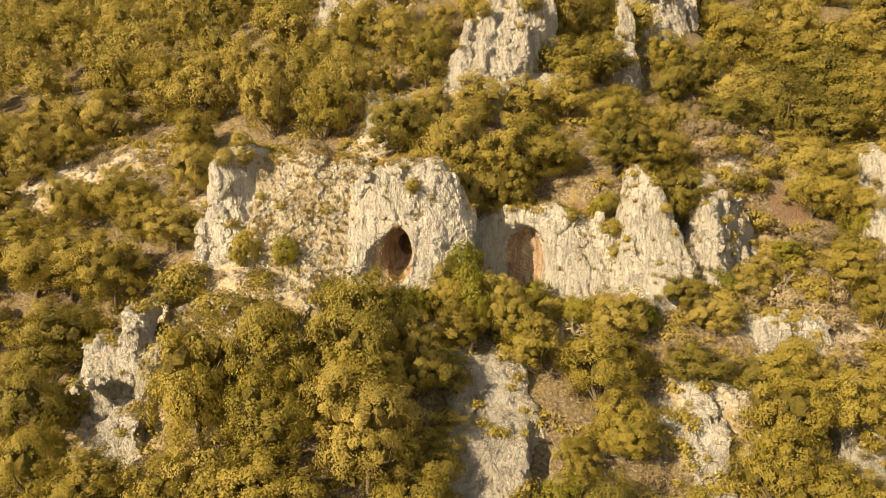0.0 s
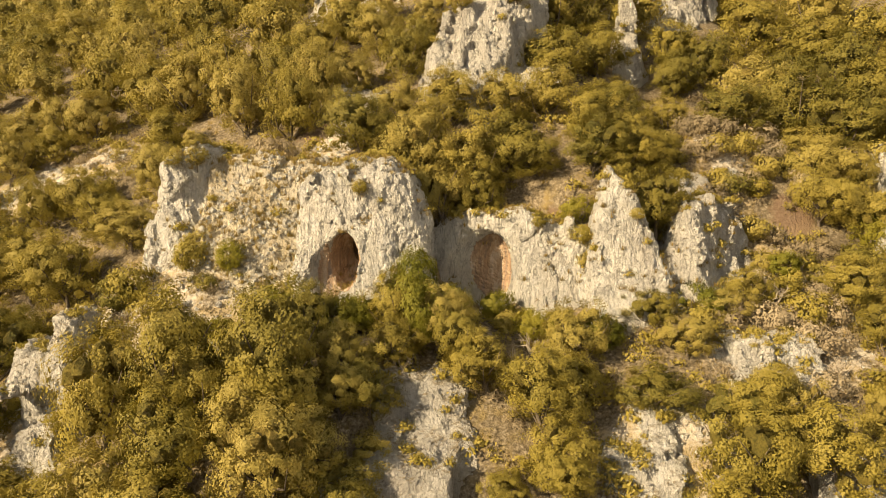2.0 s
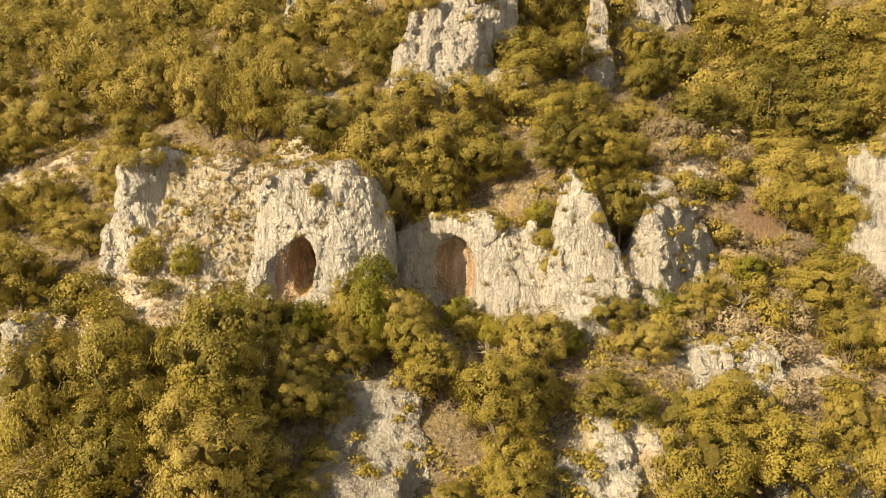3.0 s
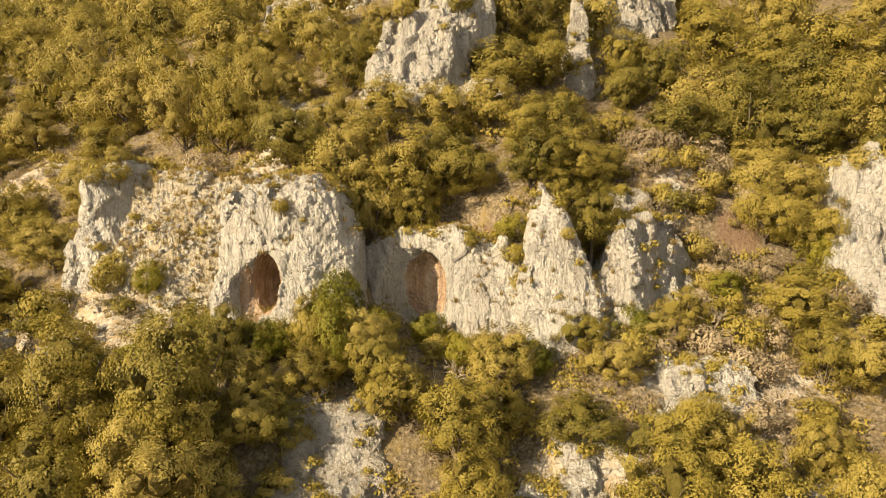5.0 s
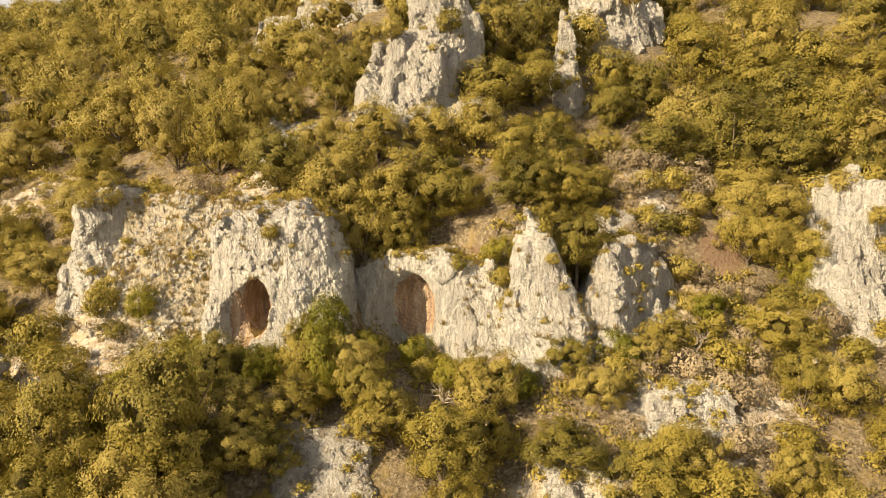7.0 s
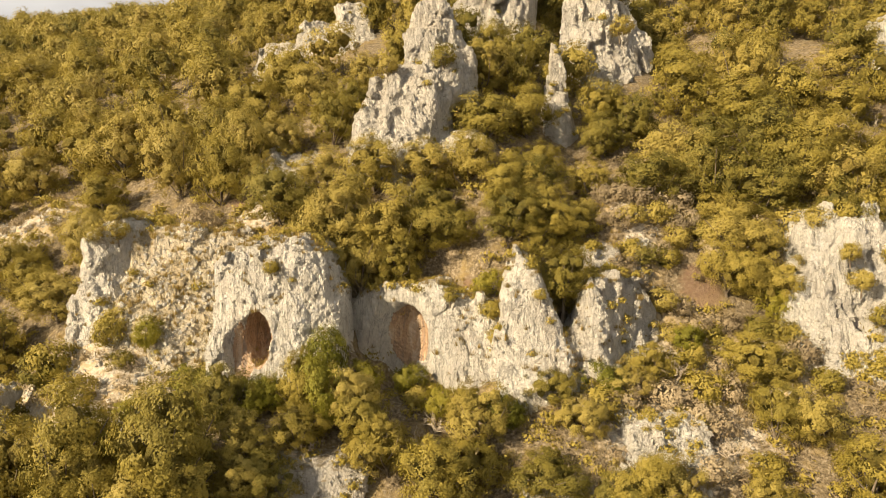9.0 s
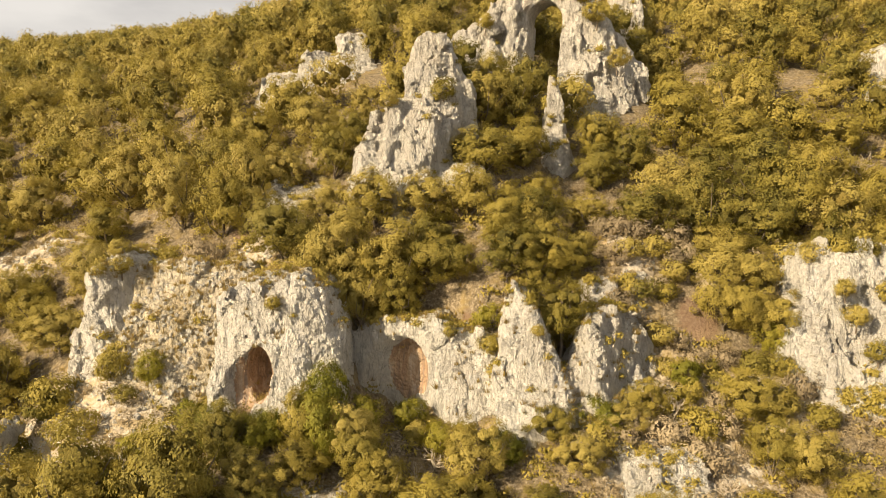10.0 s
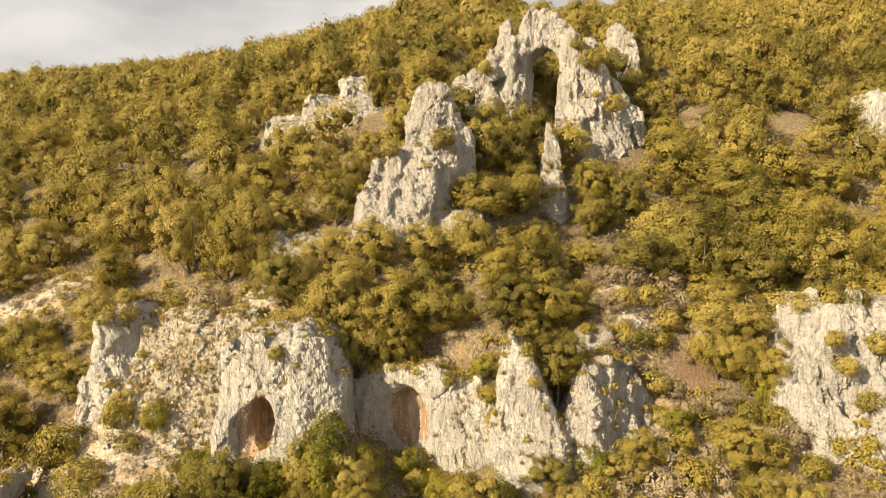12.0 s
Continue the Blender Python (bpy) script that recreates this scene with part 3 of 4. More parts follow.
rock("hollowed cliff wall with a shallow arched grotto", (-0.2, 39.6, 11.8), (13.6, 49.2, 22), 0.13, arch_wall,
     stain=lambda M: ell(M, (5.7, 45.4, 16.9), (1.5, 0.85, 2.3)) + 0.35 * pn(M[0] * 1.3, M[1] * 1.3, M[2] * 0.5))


def pillar(P):
    body = crag(P, [(10.9, 11), (11.5, 14.5), (11.35, 17.4), (11.75, 19.8), (12.1, 21.3), (12.6, 22.9), (13.3, 22.4), (14.1, 21.1), (14.8, 19.8), (15.4, 18.1), (16.2, 16.2), (17.2, 14.4), (17.8, 11)], 38.9, 0.20, 4.5, 0.45)
    body = both(0.4, body, facet(P, (14.6, 39.9, 17), 42, 0.2), facet(P, (12.3, 39.9, 17), -30, 0.2))
    body = blend(0.3, body, slab(P, (15.7, 41.3, 13.6), (0.55, 1.4, 3.6), 0.4, 30, (-0.2, 0.16)), spike(P, (12.6, 40.2, 11), (13.0, 40.9, 19.0), 0.9, 0.4))
    return weathered(P, body, 0.5, 1.0)


rock("tall pointed white limestone pillar against the slope", (9.8, 37, 10.4), (18.8, 46, 24), 0.12, pillar)


def east_crag(P):
    body = crag(P, [(14.9, 12), (15.5, 15.5), (15.5, 17.5), (16.6, 19.4), (17.5, 20.9), (18.6, 21.4), (20.5, 20.7), (21.9, 18.5), (22.6, 13)], 39.4, 0.34, 4, 0.4)
    body = both(0.3, body, facet(P, (17.2, 40.8, 17.4), 38, 0.34))
    body = blend(0.4, body, spike(P, (16.6, 40.5, 12.5), (17.3, 42.0, 20.2), 0.7, 0.3))
    return weathered(P, body, 0.85, 1.0)


rock("broken grey limestone crag beside the white pillar", (14.6, 37.6, 10.6), (24.2, 48.8, 22.6), 0.13, east_crag, [MID])
rock("crumbling pale rock crest above the grey crag", (16, 42, 18.5), (24.4, 49.5, 25.6), 0.15,
     lambda P: weathered(P, blend(0.4, slab(P, (18.4, 46.1, 20.9), (1.1, 1.1, 1.7), 0.4, 20, (0.1, 0.7)), slab(P, (20.6, 47.1, 21.2), (0.8, 1.1, 1.7), 0.4, 26, (0.1, 0.7))), 1.0, 0.6, 0.3), [GREY])


def east_cliff(P):
    body = crag(P, [(32.0, 13), (31.6, 17.5), (30.2, 19.2), (30.4, 20.9), (30.7, 24.1), (32.1, 24.6), (34.3, 24.2), (36.5, 24.8), (40.0, 25.0), (42.6, 22.5), (43.0, 13)], 42.4, 0.30, 5, 0.5)
    for i, top in enumerate((23.6, 24.6, 23.8, 25.0, 24.0, 24.9, 24.2, 24.8)):
        body = blend(0.4, body, spike(P, (31.9 + 1.2 * i, 42.9 + 0.4 * (i % 3), 14.5), (30.9 + 1.3 * i, 45.9 + 0.35 * (i % 2), top), 0.95, 0.5))
    body = blend(0.5, body, slab(P, (30.9, 45.2, 18.8), (1.2, 1.3, 2.2), 0.5, -30, (0, 0.3)))
    return weathered(P, body, 0.85, 1.4)


rock("sunlit cream limestone cliff with hanging tufts", (28.2, 40.4, 11.5), (43.8, 53, 26), 0.16, east_cliff)
rock("sunlit cream rock foot below the cliff", (28, 35.6, 8.5), (37.4, 45, 18), 0.16,
     lambda P: weathered(P, blend(0.5, slab(P, (33.6, 42.4, 13.4), (2.2, 1.6, 3.0), 0.5, -12, (0, 0.55)), slab(P, (31.6, 40.2, 11.4), (1.2, 1.4, 2.4), 0.4, 16, (0.1, 0.6)), slab(P, (34.4, 39.6, 11.0), (2.0, 1.5, 2.6), 0.5, -6, (0, 0.6))), 0.9, 1.0, 0.2))

# ---- crags higher up ----
def tower(P):
    low = crag(P, [(-0.3, 26), (0.0, 29.5), (0.7, 31.2), (1.4, 32.8), (1.7, 34.5), (2.8, 35.5), (4.4, 36.1), (8.6, 36.0), (8.5, 34), (7.8, 32.4), (8.2, 26)], 50.2, 0.36, 7, 0.5)
    low = both(0.4, low, facet(P, (6.6, 52.4, 31), 40, 0.36), facet(P, (2.2, 52.1, 31), -32, 0.36))
    high = crag(P, [(3.8, 33), (4.0, 36.4), (4.1, 38.9), (4.8, 40.5), (5.6, 41.6), (7.1, 41.2), (8.5, 39.0), (9.4, 36.4), (9.8, 33)], 54.4, 0.28, 4.5, 0.45)
    high = both(0.3, high, facet(P, (7.6, 55.8, 37), 36, 0.28), facet(P, (5.0, 55.7, 37), -30, 0.28))
    for i in range(4):
        high = blend(0.3, high, spike(P, (4.6 + 1.2 * i, 55.1 + 0.3 * (i % 2), 34), (5.0 + 0.8 * i, 57.0, 40.6 - 0.9 * abs(i - 1)), 0.7, 0.35))
    skirt = slab(P, (8.9, 53.6, 28.0), (2.1, 1.7, 2.9), 0.6, 8, (-0.3, 0.6))
    ribs = [spike(P, (1.0 + 1.7 * i, 51.5 + 0.2 * (i % 2), 27.5), (2.1 + 1.5 * i, 53.5, 34.6), 0.9, 0.45) for i in range(4)]
    return weathered(P, blend(0.4, low, high, skirt, *ribs), 0.8, 1.2)


rock("two-tiered pale limestone tower rising from oak scrub", (-1.8, 48.4, 25.2), (12.4, 62, 42.6), 0.16, tower, [MID])


def needle(P):
    body = crag(P, [(14.4, 27), (14.9, 29.9), (15.05, 32.8), (15.35, 35.3), (15.65, 36.4), (15.8, 38.4), (16.3, 38.3), (16.8, 36.2), (17.6, 32.8), (18.5, 30.1), (19.0, 27)], 58.2, 0.12, 2.0, 0.35)
    return weathered(P, both(0.3, body, facet(P, (17.1, 58.5, 31), 38, 0.1), facet(P, (16.0, 58.4, 31), -20, 0.1)), 0.5, 0.9)


rock("slender leaning limestone needle among dark oaks", (13.4, 56.2, 26.5), (20.2, 63, 39), 0.13, needle, [MID])


def natural_arch(P):
    west = crag(P, [(6.4, 37), (7.0, 42.3), (7.1, 44.2), (9.3, 44.9), (10.0, 45.6), (11.4, 47.2), (12.2, 49.6), (12.7, 50.1), (13.2, 47.9), (14.0, 49.1), (15.1, 50.8), (16.2, 51.0), (17.6, 50.5), (18.7, 48.8), (19.4, 46), (19.4, 37)], 66.2, 0.18, 3.4, 0.4)
    east = crag(P, [(17.2, 36.4), (17.0, 40.8), (17.4, 45.0), (18.4, 48.0), (20.9, 47.9), (21.3, 46.4), (22.7, 43.7), (25.4, 40.8), (25.8, 38.6), (24.6, 34.5), (20.2, 34.5)], 64.9, 0.31, 4, 0.5)
    east = both(0.3, east, facet(P, (20.6, 65.3, 40), 38, 0.31))
    for i in range(3):
        east = blend(0.35, east, spike(P, (19.3 + 2.0 * i, 64.9 + 0.7 * i, 36), (18.8 + 1.3 * i, 68.0, 46.6 - 2.6 * i), 0.75, 0.3))
        west = blend(0.35, west, spike(P, (8.6 + 2.2 * i, 66.3 + 0.2 * i, 38.5), (9.3 + 1.6 * i, 67.9, 44.6 + 2.1 * i), 0.8, 0.3))
    body = weathered(P, blend(0.4, west, east), 0.95, 1.0)
    dy = P[1] - 67.4
    Q = [P[0] - 0.30 * dy, P[1], P[2] - 0.16 * dy]
    hole = blend(0.4, slab(Q, (15.75, 67.4, 41.9), (1.55, 9.0, 3.9), 0.7), ell(Q, (15.7, 67.4, 45.0), (1.6, 9.0, 1.8)))
    return np.maximum(body, -hole - 0.15 * pn(P[0] * 1.2, P[1] * 1.2, P[2] * 0.8))


rock("natural limestone arch with a tall opening through it", (5.2, 62, 33), (27.6, 74, 52), 0.18, natural_arch, [MID])
rock("small grey crag in the oak wood", (22.4, 80, 46), (30.2, 87, 56), 0.26,
     lambda P: weathered(P, crag(P, [(24.6, 46), (24.8, 52), (25.1, 53.2), (25.9, 54.3), (26.5, 53.0), (27.8, 50.6), (28.2, 46)], 81.6, 0.15, 3, 0.5), 0.8, 1.0), [MID])
rock("cream limestone stump in the oak wood", (43, 63.5, 33), (53.5, 72, 43.4), 0.26, lambda P: weathered(P, crag(P, [(44.2, 34), (44.7, 38.4), (45.6, 41.4), (47.2, 42.2), (48.6, 40.6), (50.6, 39.8), (51.2, 34)], 65.4, 0.15, 4, 0.6), 0.9, 1.0))
rock("low bare limestone ridge in the wood", (-16, 64, 34), (2, 75.5, 47.5), 0.26, lambda P: weathered(P, blend(0.6, slab(P, (-10.2, 68.2, 38.0), (2.4, 1.5, 2.9), 0.7, 14, (0.2, 0.8)), slab(P, (-6.4, 69.2, 40.0), (2.4, 1.5, 3.2), 0.7, 20, (0.2, 0.8)), slab(P, (-3.0, 70.0, 42.0), (2.0, 1.3, 3.2), 0.7, 24, (0.1, 0.7))), 1.0, 0.9), [MID])
rock("grey rock face below a soil ledge", (-8, 46.6, 23), (2, 55, 32.4), 0.18, lambda P: weathered(P, blend(0.5, slab(P, (-4.8, 52.2, 27.0), (1.3, 1.5, 2.6), 0.7, 24, (0.1, 0.9)), slab(P, (-2.6, 52.8, 26.9), (2.0, 1.5, 2.3), 0.8, 24, (0.1, 0.9))), 0.9, 0.8), [GREY])

# ---- outcrops on the lower slope ----
def overhang(P):
    high = crag(P, [(-20.3, 10.6), (-21.0, 12.3), (-20.1, 13.3), (-19.0, 12.9), (-18.7, 14.5), (-17.7, 14.1), (-17.2, 12.0), (-16.0, 10.9), (-16.6, 10.0), (-18.4, 10.5)], 34.6, 0.6, 3, 0.4)
    low = crag(P, [(-18.7, 5.5), (-18.8, 9.0), (-17.6, 9.4), (-16.4, 9.2), (-15.8, 5.5)], 32.6, 0.25, 3, 0.4)
    back = slab(P, (-18.4, 37.2, 9.5), (2.2, 1.2, 3.0), 0.5)
    return weathered(P, blend(0.3, high, low, back), 0.75, 0.7, 0.2)


rock("pale bedded limestone ledge with a dark overhang", (-23, 31, 4.8), (-14, 41.5, 15.6), 0.16, overhang, [MID])
# the darker GREY puts the shade of the trees into this slab's colour
rock("fractured limestone slab, greyed for the shade of trees", (-2, 27.5, 1), (7.6, 39.5, 13), 0.16,
     lambda P: weathered(P, blend(0.6, slab(P, (2.7, 34.5, 8.3), (2.6, 1.8, 3.9), 0.5, 10, (-0.06, 0.72)), slab(P, (1.9, 31.3, 6.0), (2.3, 1.6, 3.4), 0.5, -8, (0.05, 0.6))), 0.7, 0.7, 0.3), [GREY])
rock("low jointed limestone steps under the oaks", (-6, 28, 2), (2, 35.5, 9), 0.16,
     lambda P: weathered(P, slab(P, (-2.2, 31.0, 5.6), (3.2, 1.7, 2.4), 0.5, -6, (0, 0.6)), 0.7, 0.9, 0.25), [GREY])
rock("sunlit cream limestone rib on the lower slope", (10, 27.4, 1), (18, 37.8, 12.4), 0.16,
     lambda P: weathered(P, blend(0.6, slab(P, (14.6, 34.2, 7.9), (1.4, 1.7, 3.2), 0.5, 12, (0.06, 0.75)), slab(P, (12.8, 31.9, 6.2), (2.0, 1.7, 3.2), 0.5, -12, (0.1, 0.75))), 0.8, 0.9, 0.15))
rock("sunlit crumbling limestone step on the slope", (16.8, 34.5, 8.5), (25, 41.5, 15.4), 0.16,
     lambda P: weathered(P, slab(P, (20.6, 38.4, 12.0), (2.5, 1.6, 2.0), 0.5, 8, (0, 0.35)), 0.8, 0.8, 0.25))
rock("dark fissured rock under the lower oaks", (19, 28.5, 3), (28, 37.5, 11.4), 0.18,
     lambda P: weathered(P, slab(P, (23.2, 32.8, 7.2), (3.0, 1.6, 2.8), 0.6, 10, (0, 0.4)), 0.9, 1.0), [GREY])

# ---- trees and shrubs ----
OAK_TEXT = "evergreen oak with a dense olive-green crown on the steep slope"
KINDS = {}


def kinds(key, count, *spec, **more):
    """Make the first plants of a kind; each stands for one shape that others repeat."""
    KINDS[key] = [[tree_kind(*((100 * len(KINDS) + i,) + spec), **more), spec[0], spec[1], None] for i in range(count)]


kinds("oak", 5, 2.1, 4.4, 0.4, 13000, 0.104, 0.40, OAK, OAK_TEXT)
kinds("broad", 3, 2.5, 3.9, 0.3, 14000, 0.108, 0.44, OAK, "broad spreading evergreen oak with yellowish leaf clumps")
kinds("upper", 4, 2.2, 4.2, 0.08, 9500, 0.122, 0.42, OAK, "evergreen oak with a rounded olive crown in the upper wood")
kinds("green", 2, 1.5, 2.6, 0.3, 5200, 0.13, 0.34, GREEN, "bushy bright green tree growing between the oaks")
kinds("shrub", 3, 0.9, 1.3, 0.1, 2000, 0.12, 0.24, OAK, "low olive-green shrub rooted on rocky ground", name="shrub", category="shrub", thick=0.05)
kinds("scrub", 3, 0.9, 1.2, 0.1, 1500, 0.12, 0.26, DRY, "dry brownish shrub with thin twigs on the slope", name="shrub", category="shrub", thick=0.04)
plants = np.random.default_rng(21)
GROUPS = {"upper": "oaks on the slope", "oak": "oaks on the slope", "broad": "oaks on the slope", "green": "green trees on the slope", "shrub": "shrubs on the rocks", "scrub": "dry shrubs on the slope"}


def plant(key, x, y, width, height, z=None, sink=0.3):
    """One tree or shrub with its foot on the ground at (x, y)."""
    key = "upper" if key in ("oak", "broad") and y > 49 else key
    row = KINDS[key][plants.integers(len(KINDS[key]))]
    base, radius, tall, first = row
    s, h = width / (2 * radius), height / tall
    turn = plants.uniform(0, 360)
    foot = float(hill(x, y)) if z is None else z
    m = Matrix.LocRotScale((x, y, foot - sink), Euler((radians(plants.uniform(-5, 5)), radians(plants.uniform(-5, 5)), radians(turn))), None)
    if first is None:
        base.matrix_basis = m @ Matrix.Diagonal((s, s, h, 1))
        row[3] = (s, h)
        return tagged(base, group=GROUPS[key])
    return copy_thing(base, m @ Matrix.Diagonal((s / first[0], s / first[0], h / first[1], 1)))


TAKEN = []


def grove(key, *spots):
    for x, y, width, height in spots:
        if -17 < x < -3.5 and 26 < y < 33.5:
            width, height = width * 1.12, height * 1.18
        elif -3.5 <= x < 3.5 and y < 36.5:
            width, height = width * 0.95, height * 0.72
        elif -17 < x < -6 and y < 40:
            height *= 0.75
        plant(key, x, y, width, height)
        TAKEN.append((x, y, width))


grove("broad", (26.9, 52.6, 5.9, 5.9), (-10.6, 35.7, 5.7, 5.7), (17.7, 31.9, 5.5, 4.9), (-23.0, 34.9, 5.0, 5.0), (28.0, 38.6, 3.8, 3.4), (27.3, 51.0, 4.5, 3.1), (6.7, 31.2, 2.6, 2.3), (19.0, 40.2, 3.0, 2.4), (7.7, 47.7, 5.3, 3.7), (13.8, 50.6, 5.2, 3.6), (10.6, 54.6, 6.0, 4.2), (24.8, 55.0, 5.9, 5.0), (22.5, 51.4, 5.5, 4.2), (27.1, 48.3, 5.8, 4.1), (10.3, 36.9, 4.1, 3.1), (14.7, 39.8, 3.2, 2.3), (16.3, 38.1, 3.6, 2.5), (20.1, 34.8, 3.9, 3.3), (17.8, 34.5, 3.5, 2.7), (-42.8, 77.4, 8.2, 5.7))
grove("broad", (31.4, 60.5, 6.9, 4.8), (39.8, 60.8, 5.5, 4.2))
grove("oak", (-4.6, 32.4, 5.0, 6.4), (-2.3, 31.2, 4.2, 5.6), (12.5, 46.3, 4.6, 4.6), (14.6, 47.2, 4.3, 4.3), (10.1, 59.1, 5.4, 5.4), (32.1, 56.0, 6.3, 6.3), (19.9, 57.0, 4.2, 4.2), (22.5, 58.6, 4.3, 4.3), (27.2, 62.9, 6.6, 6.6), (32.2, 63.1, 6.6, 6.6), (35.1, 55.0, 5.7, 5.7), (35.6, 51.4, 5.3, 5.3), (-16.3, 57.6, 6.5, 6.5), (-20.7, 57.0, 6.5, 6.5), (-11.1, 56.3, 5.8, 5.8), (-1.2, 54.1, 4.6, 4.6), (-8.8, 58.2, 5.5, 5.5), (-14.1, 34.8, 5.9, 5.9), (-17.4, 30.4, 4.2, 4.2), (9.2, 32.1, 3.8, 3.8), (14.1, 35.5, 4.1, 2.5), (16.0, 29.5, 4.3, 4.3))
grove("oak", (18.1, 28.8, 4.0, 4.0), (19.7, 28.2, 3.9, 3.9), (-28.2, 44.6, 5.8, 5.8), (-25.4, 44.4, 5.4, 5.4), (-18.7, 29.7, 4.1, 4.1), (20.4, 41.6, 2.8, 2.8), (8.5, 34.6, 4.9, 4.9), (9.3, 31.6, 3.2, 3.2), (-3.1, 46.3, 5.2, 5.5), (0.4, 45.8, 5.1, 5.9), (3.4, 47.0, 5.2, 4.5), (30.5, 52.1, 5.5, 5.0), (-1.5, 35.2, 3.7, 5.4), (4.5, 37.3, 3.3, 4.2), (10.8, 38.1, 4.2, 4.3), (26.6, 41.8, 4.2, 3.6), (26.5, 38.6, 3.3, 3.6))
grove("oak", (-9.1, 32.1, 3.7, 5.4), (-7.2, 35.3, 3.5, 5.1), (-7.4, 31.0, 3.6, 4.5), (-4.1, 32.5, 4.2, 4.2), (-0.1, 34.1, 3.8, 4.5), (-24.5, 58.8, 6.5, 6.0), (-9.2, 51.3, 4.7, 5.7), (-21.4, 46.4, 4.5, 4.3), (-5.4, 33.2, 4.1, 5.6), (-8.6, 31.7, 4.5, 6.4), (-12.3, 31.5, 4.5, 6.5), (-1.4, 33.6, 3.6, 5.2), (-4.0, 37.6, 3.4, 4.7), (3.1, 38.0, 3.7, 4.4), (0.2, 38.7, 3.5, 4.0), (-8.8, 29.7, 4.5, 4.8), (-5.2, 30.6, 3.8, 4.2), (19.1, 34.6, 4.1, 3.5), (-23.2, 38.3, 5.3, 5.7))
grove("oak", (-21.9, 43.0, 4.7, 5.8), (-8.3, 52.4, 4.7, 6.8), (-13.9, 53.4, 5.3, 6.4), (10.9, 62.4, 4.4, 5.0), (12.9, 60.8, 5.2, 5.7), (20.0, 59.6, 4.7, 4.7), (28.6, 68.4, 5.8, 5.0), (33.8, 47.6, 4.3, 6.3), (-3.9, 57.9, 4.7, 4.7), (33.0, 52.9, 5.6, 6.3))
grove("green", (11.2, 44.4, 2.2, 2.2), (-10.3, 41.4, 2.2, 2.4), (5.6, 30.0, 2.4, 2.2), (1.5, 37.9, 3.1, 4.6), (6.1, 42.5, 2.3, 2.2), (-6.9, 39.4, 2.8, 3.7), (1.1, 40.3, 3.0, 4.3))
grove("shrub", (17.3, 45.5, 2.6, 2.6), (-13.5, 49.8, 2.2, 2.0), (-17.1, 50.9, 2.7, 1.6), (-15.9, 48.4, 2.6, 1.5), (-12.5, 42.2, 2.2, 2.2), (-16.3, 41.0, 2.9, 2.6), (-17.5, 41.1, 2.9, 2.3), (-12.9, 41.5, 2.2, 2.2), (-14.0, 39.2, 2.8, 2.8), (31.6, 50.0, 3.2, 2.5), (22.1, 42.2, 2.4, 1.9), (23.4, 40.5, 2.6, 2.1), (17.3, 39.4, 2.3, 1.8))
grove("scrub", (-9.6, 48.2, 2.9, 2.9), (29.9, 50.5, 2.8, 2.0), (23.7, 50.6, 2.9, 2.0), (18.7, 39.8, 2.3, 1.6), (21.3, 40.2, 2.6, 1.8), (22.6, 39.0, 2.5, 1.8))
# a second row behind the crags, and bushes along their feet
grove("oak", (2.5, 49.6, 4.8, 4.6), (6.2, 50.2, 4.6, 4.2), (9.6, 50.4, 4.6, 4.4), (-0.6, 48.6, 4.2, 4.2), (12.2, 48.2, 4.4, 4.4), (16.6, 47.6, 3.6, 3.2), (18.4, 53.8, 3.4, 3.0), (0.6, 32.4, 4.0, 4.4), (-1.0, 30.6, 4.2, 4.4), (0.8, 36.4, 3.8, 4.2), (5.6, 36.4, 3.6, 3.6), (-13.5, 28.0, 4.4, 4.6), (-17, 27, 4.2, 4.4), (-10.5, 26.4, 4.4, 4.6), (-6.6, 26.8, 4.2, 4.4), (-3.0, 27.4, 4.2, 4.2), (-8.6, 27.8, 4.5, 4.6), (-12.4, 26.4, 4.4, 4.6), (-9.2, 24.8, 4.4, 4.6), (-15.2, 25.2, 4.4, 4.6), (-5.4, 24.6, 4.4, 4.4), (-1.2, 28.6, 4.4, 5.2), (-3.6, 29.2, 4.2, 5.0), (-11.4, 28.4, 4.4, 4.6))
grove("green", (12.0, 39.0, 2.4, 2.2), (8.4, 40.2, 2.4, 2.0), (17.6, 40.2, 2.6, 2.4), (3.4, 40.8, 2.4, 2.2), (-1.6, 39.2, 2.2, 2.4), (23.4, 43.6, 2.4, 2.2), (29.2, 45.6, 2.6, 2.4), (-9.6, 38.6, 2.4, 2.4))
grove("scrub", (16.4, 39.2, 1.9, 1.4), (19.6, 40.6, 2.0, 1.6), (22.0, 40.0, 2.2, 1.8), (23.6, 38.6, 2.2, 1.7), (21.4, 42.4, 1.8, 1.4), (24.8, 40.6, 2.2, 1.8), (22.6, 36.6, 2.0, 1.5), (24.0, 44.8, 1.8, 1.3),
      (19.8, 48.0, 2.0, 1.6), (21.4, 49.6, 2.2, 1.6), (19.0, 50.6, 2.2, 1.7), (22.2, 47.2, 1.8, 1.4), (20.6, 52.2, 2.2, 1.6), (4.2, 52.0, 2.0, 1.4), (7.4, 51.8, 2.2, 1.5), (10.6, 52.0, 1.8, 1.4), (0.4, 51.2, 1.8, 1.3), (25.6, 47.6, 2.0, 1.5), (29.6, 48.4, 2.2, 1.7), (24.4, 49.4, 2.2, 1.8), (28.2, 50.2, 2.2, 1.8), (26.0, 44.8, 2.0, 1.5), (31.0, 47.0, 2.0, 1.6), (23.0, 45.4, 1.8, 1.4))
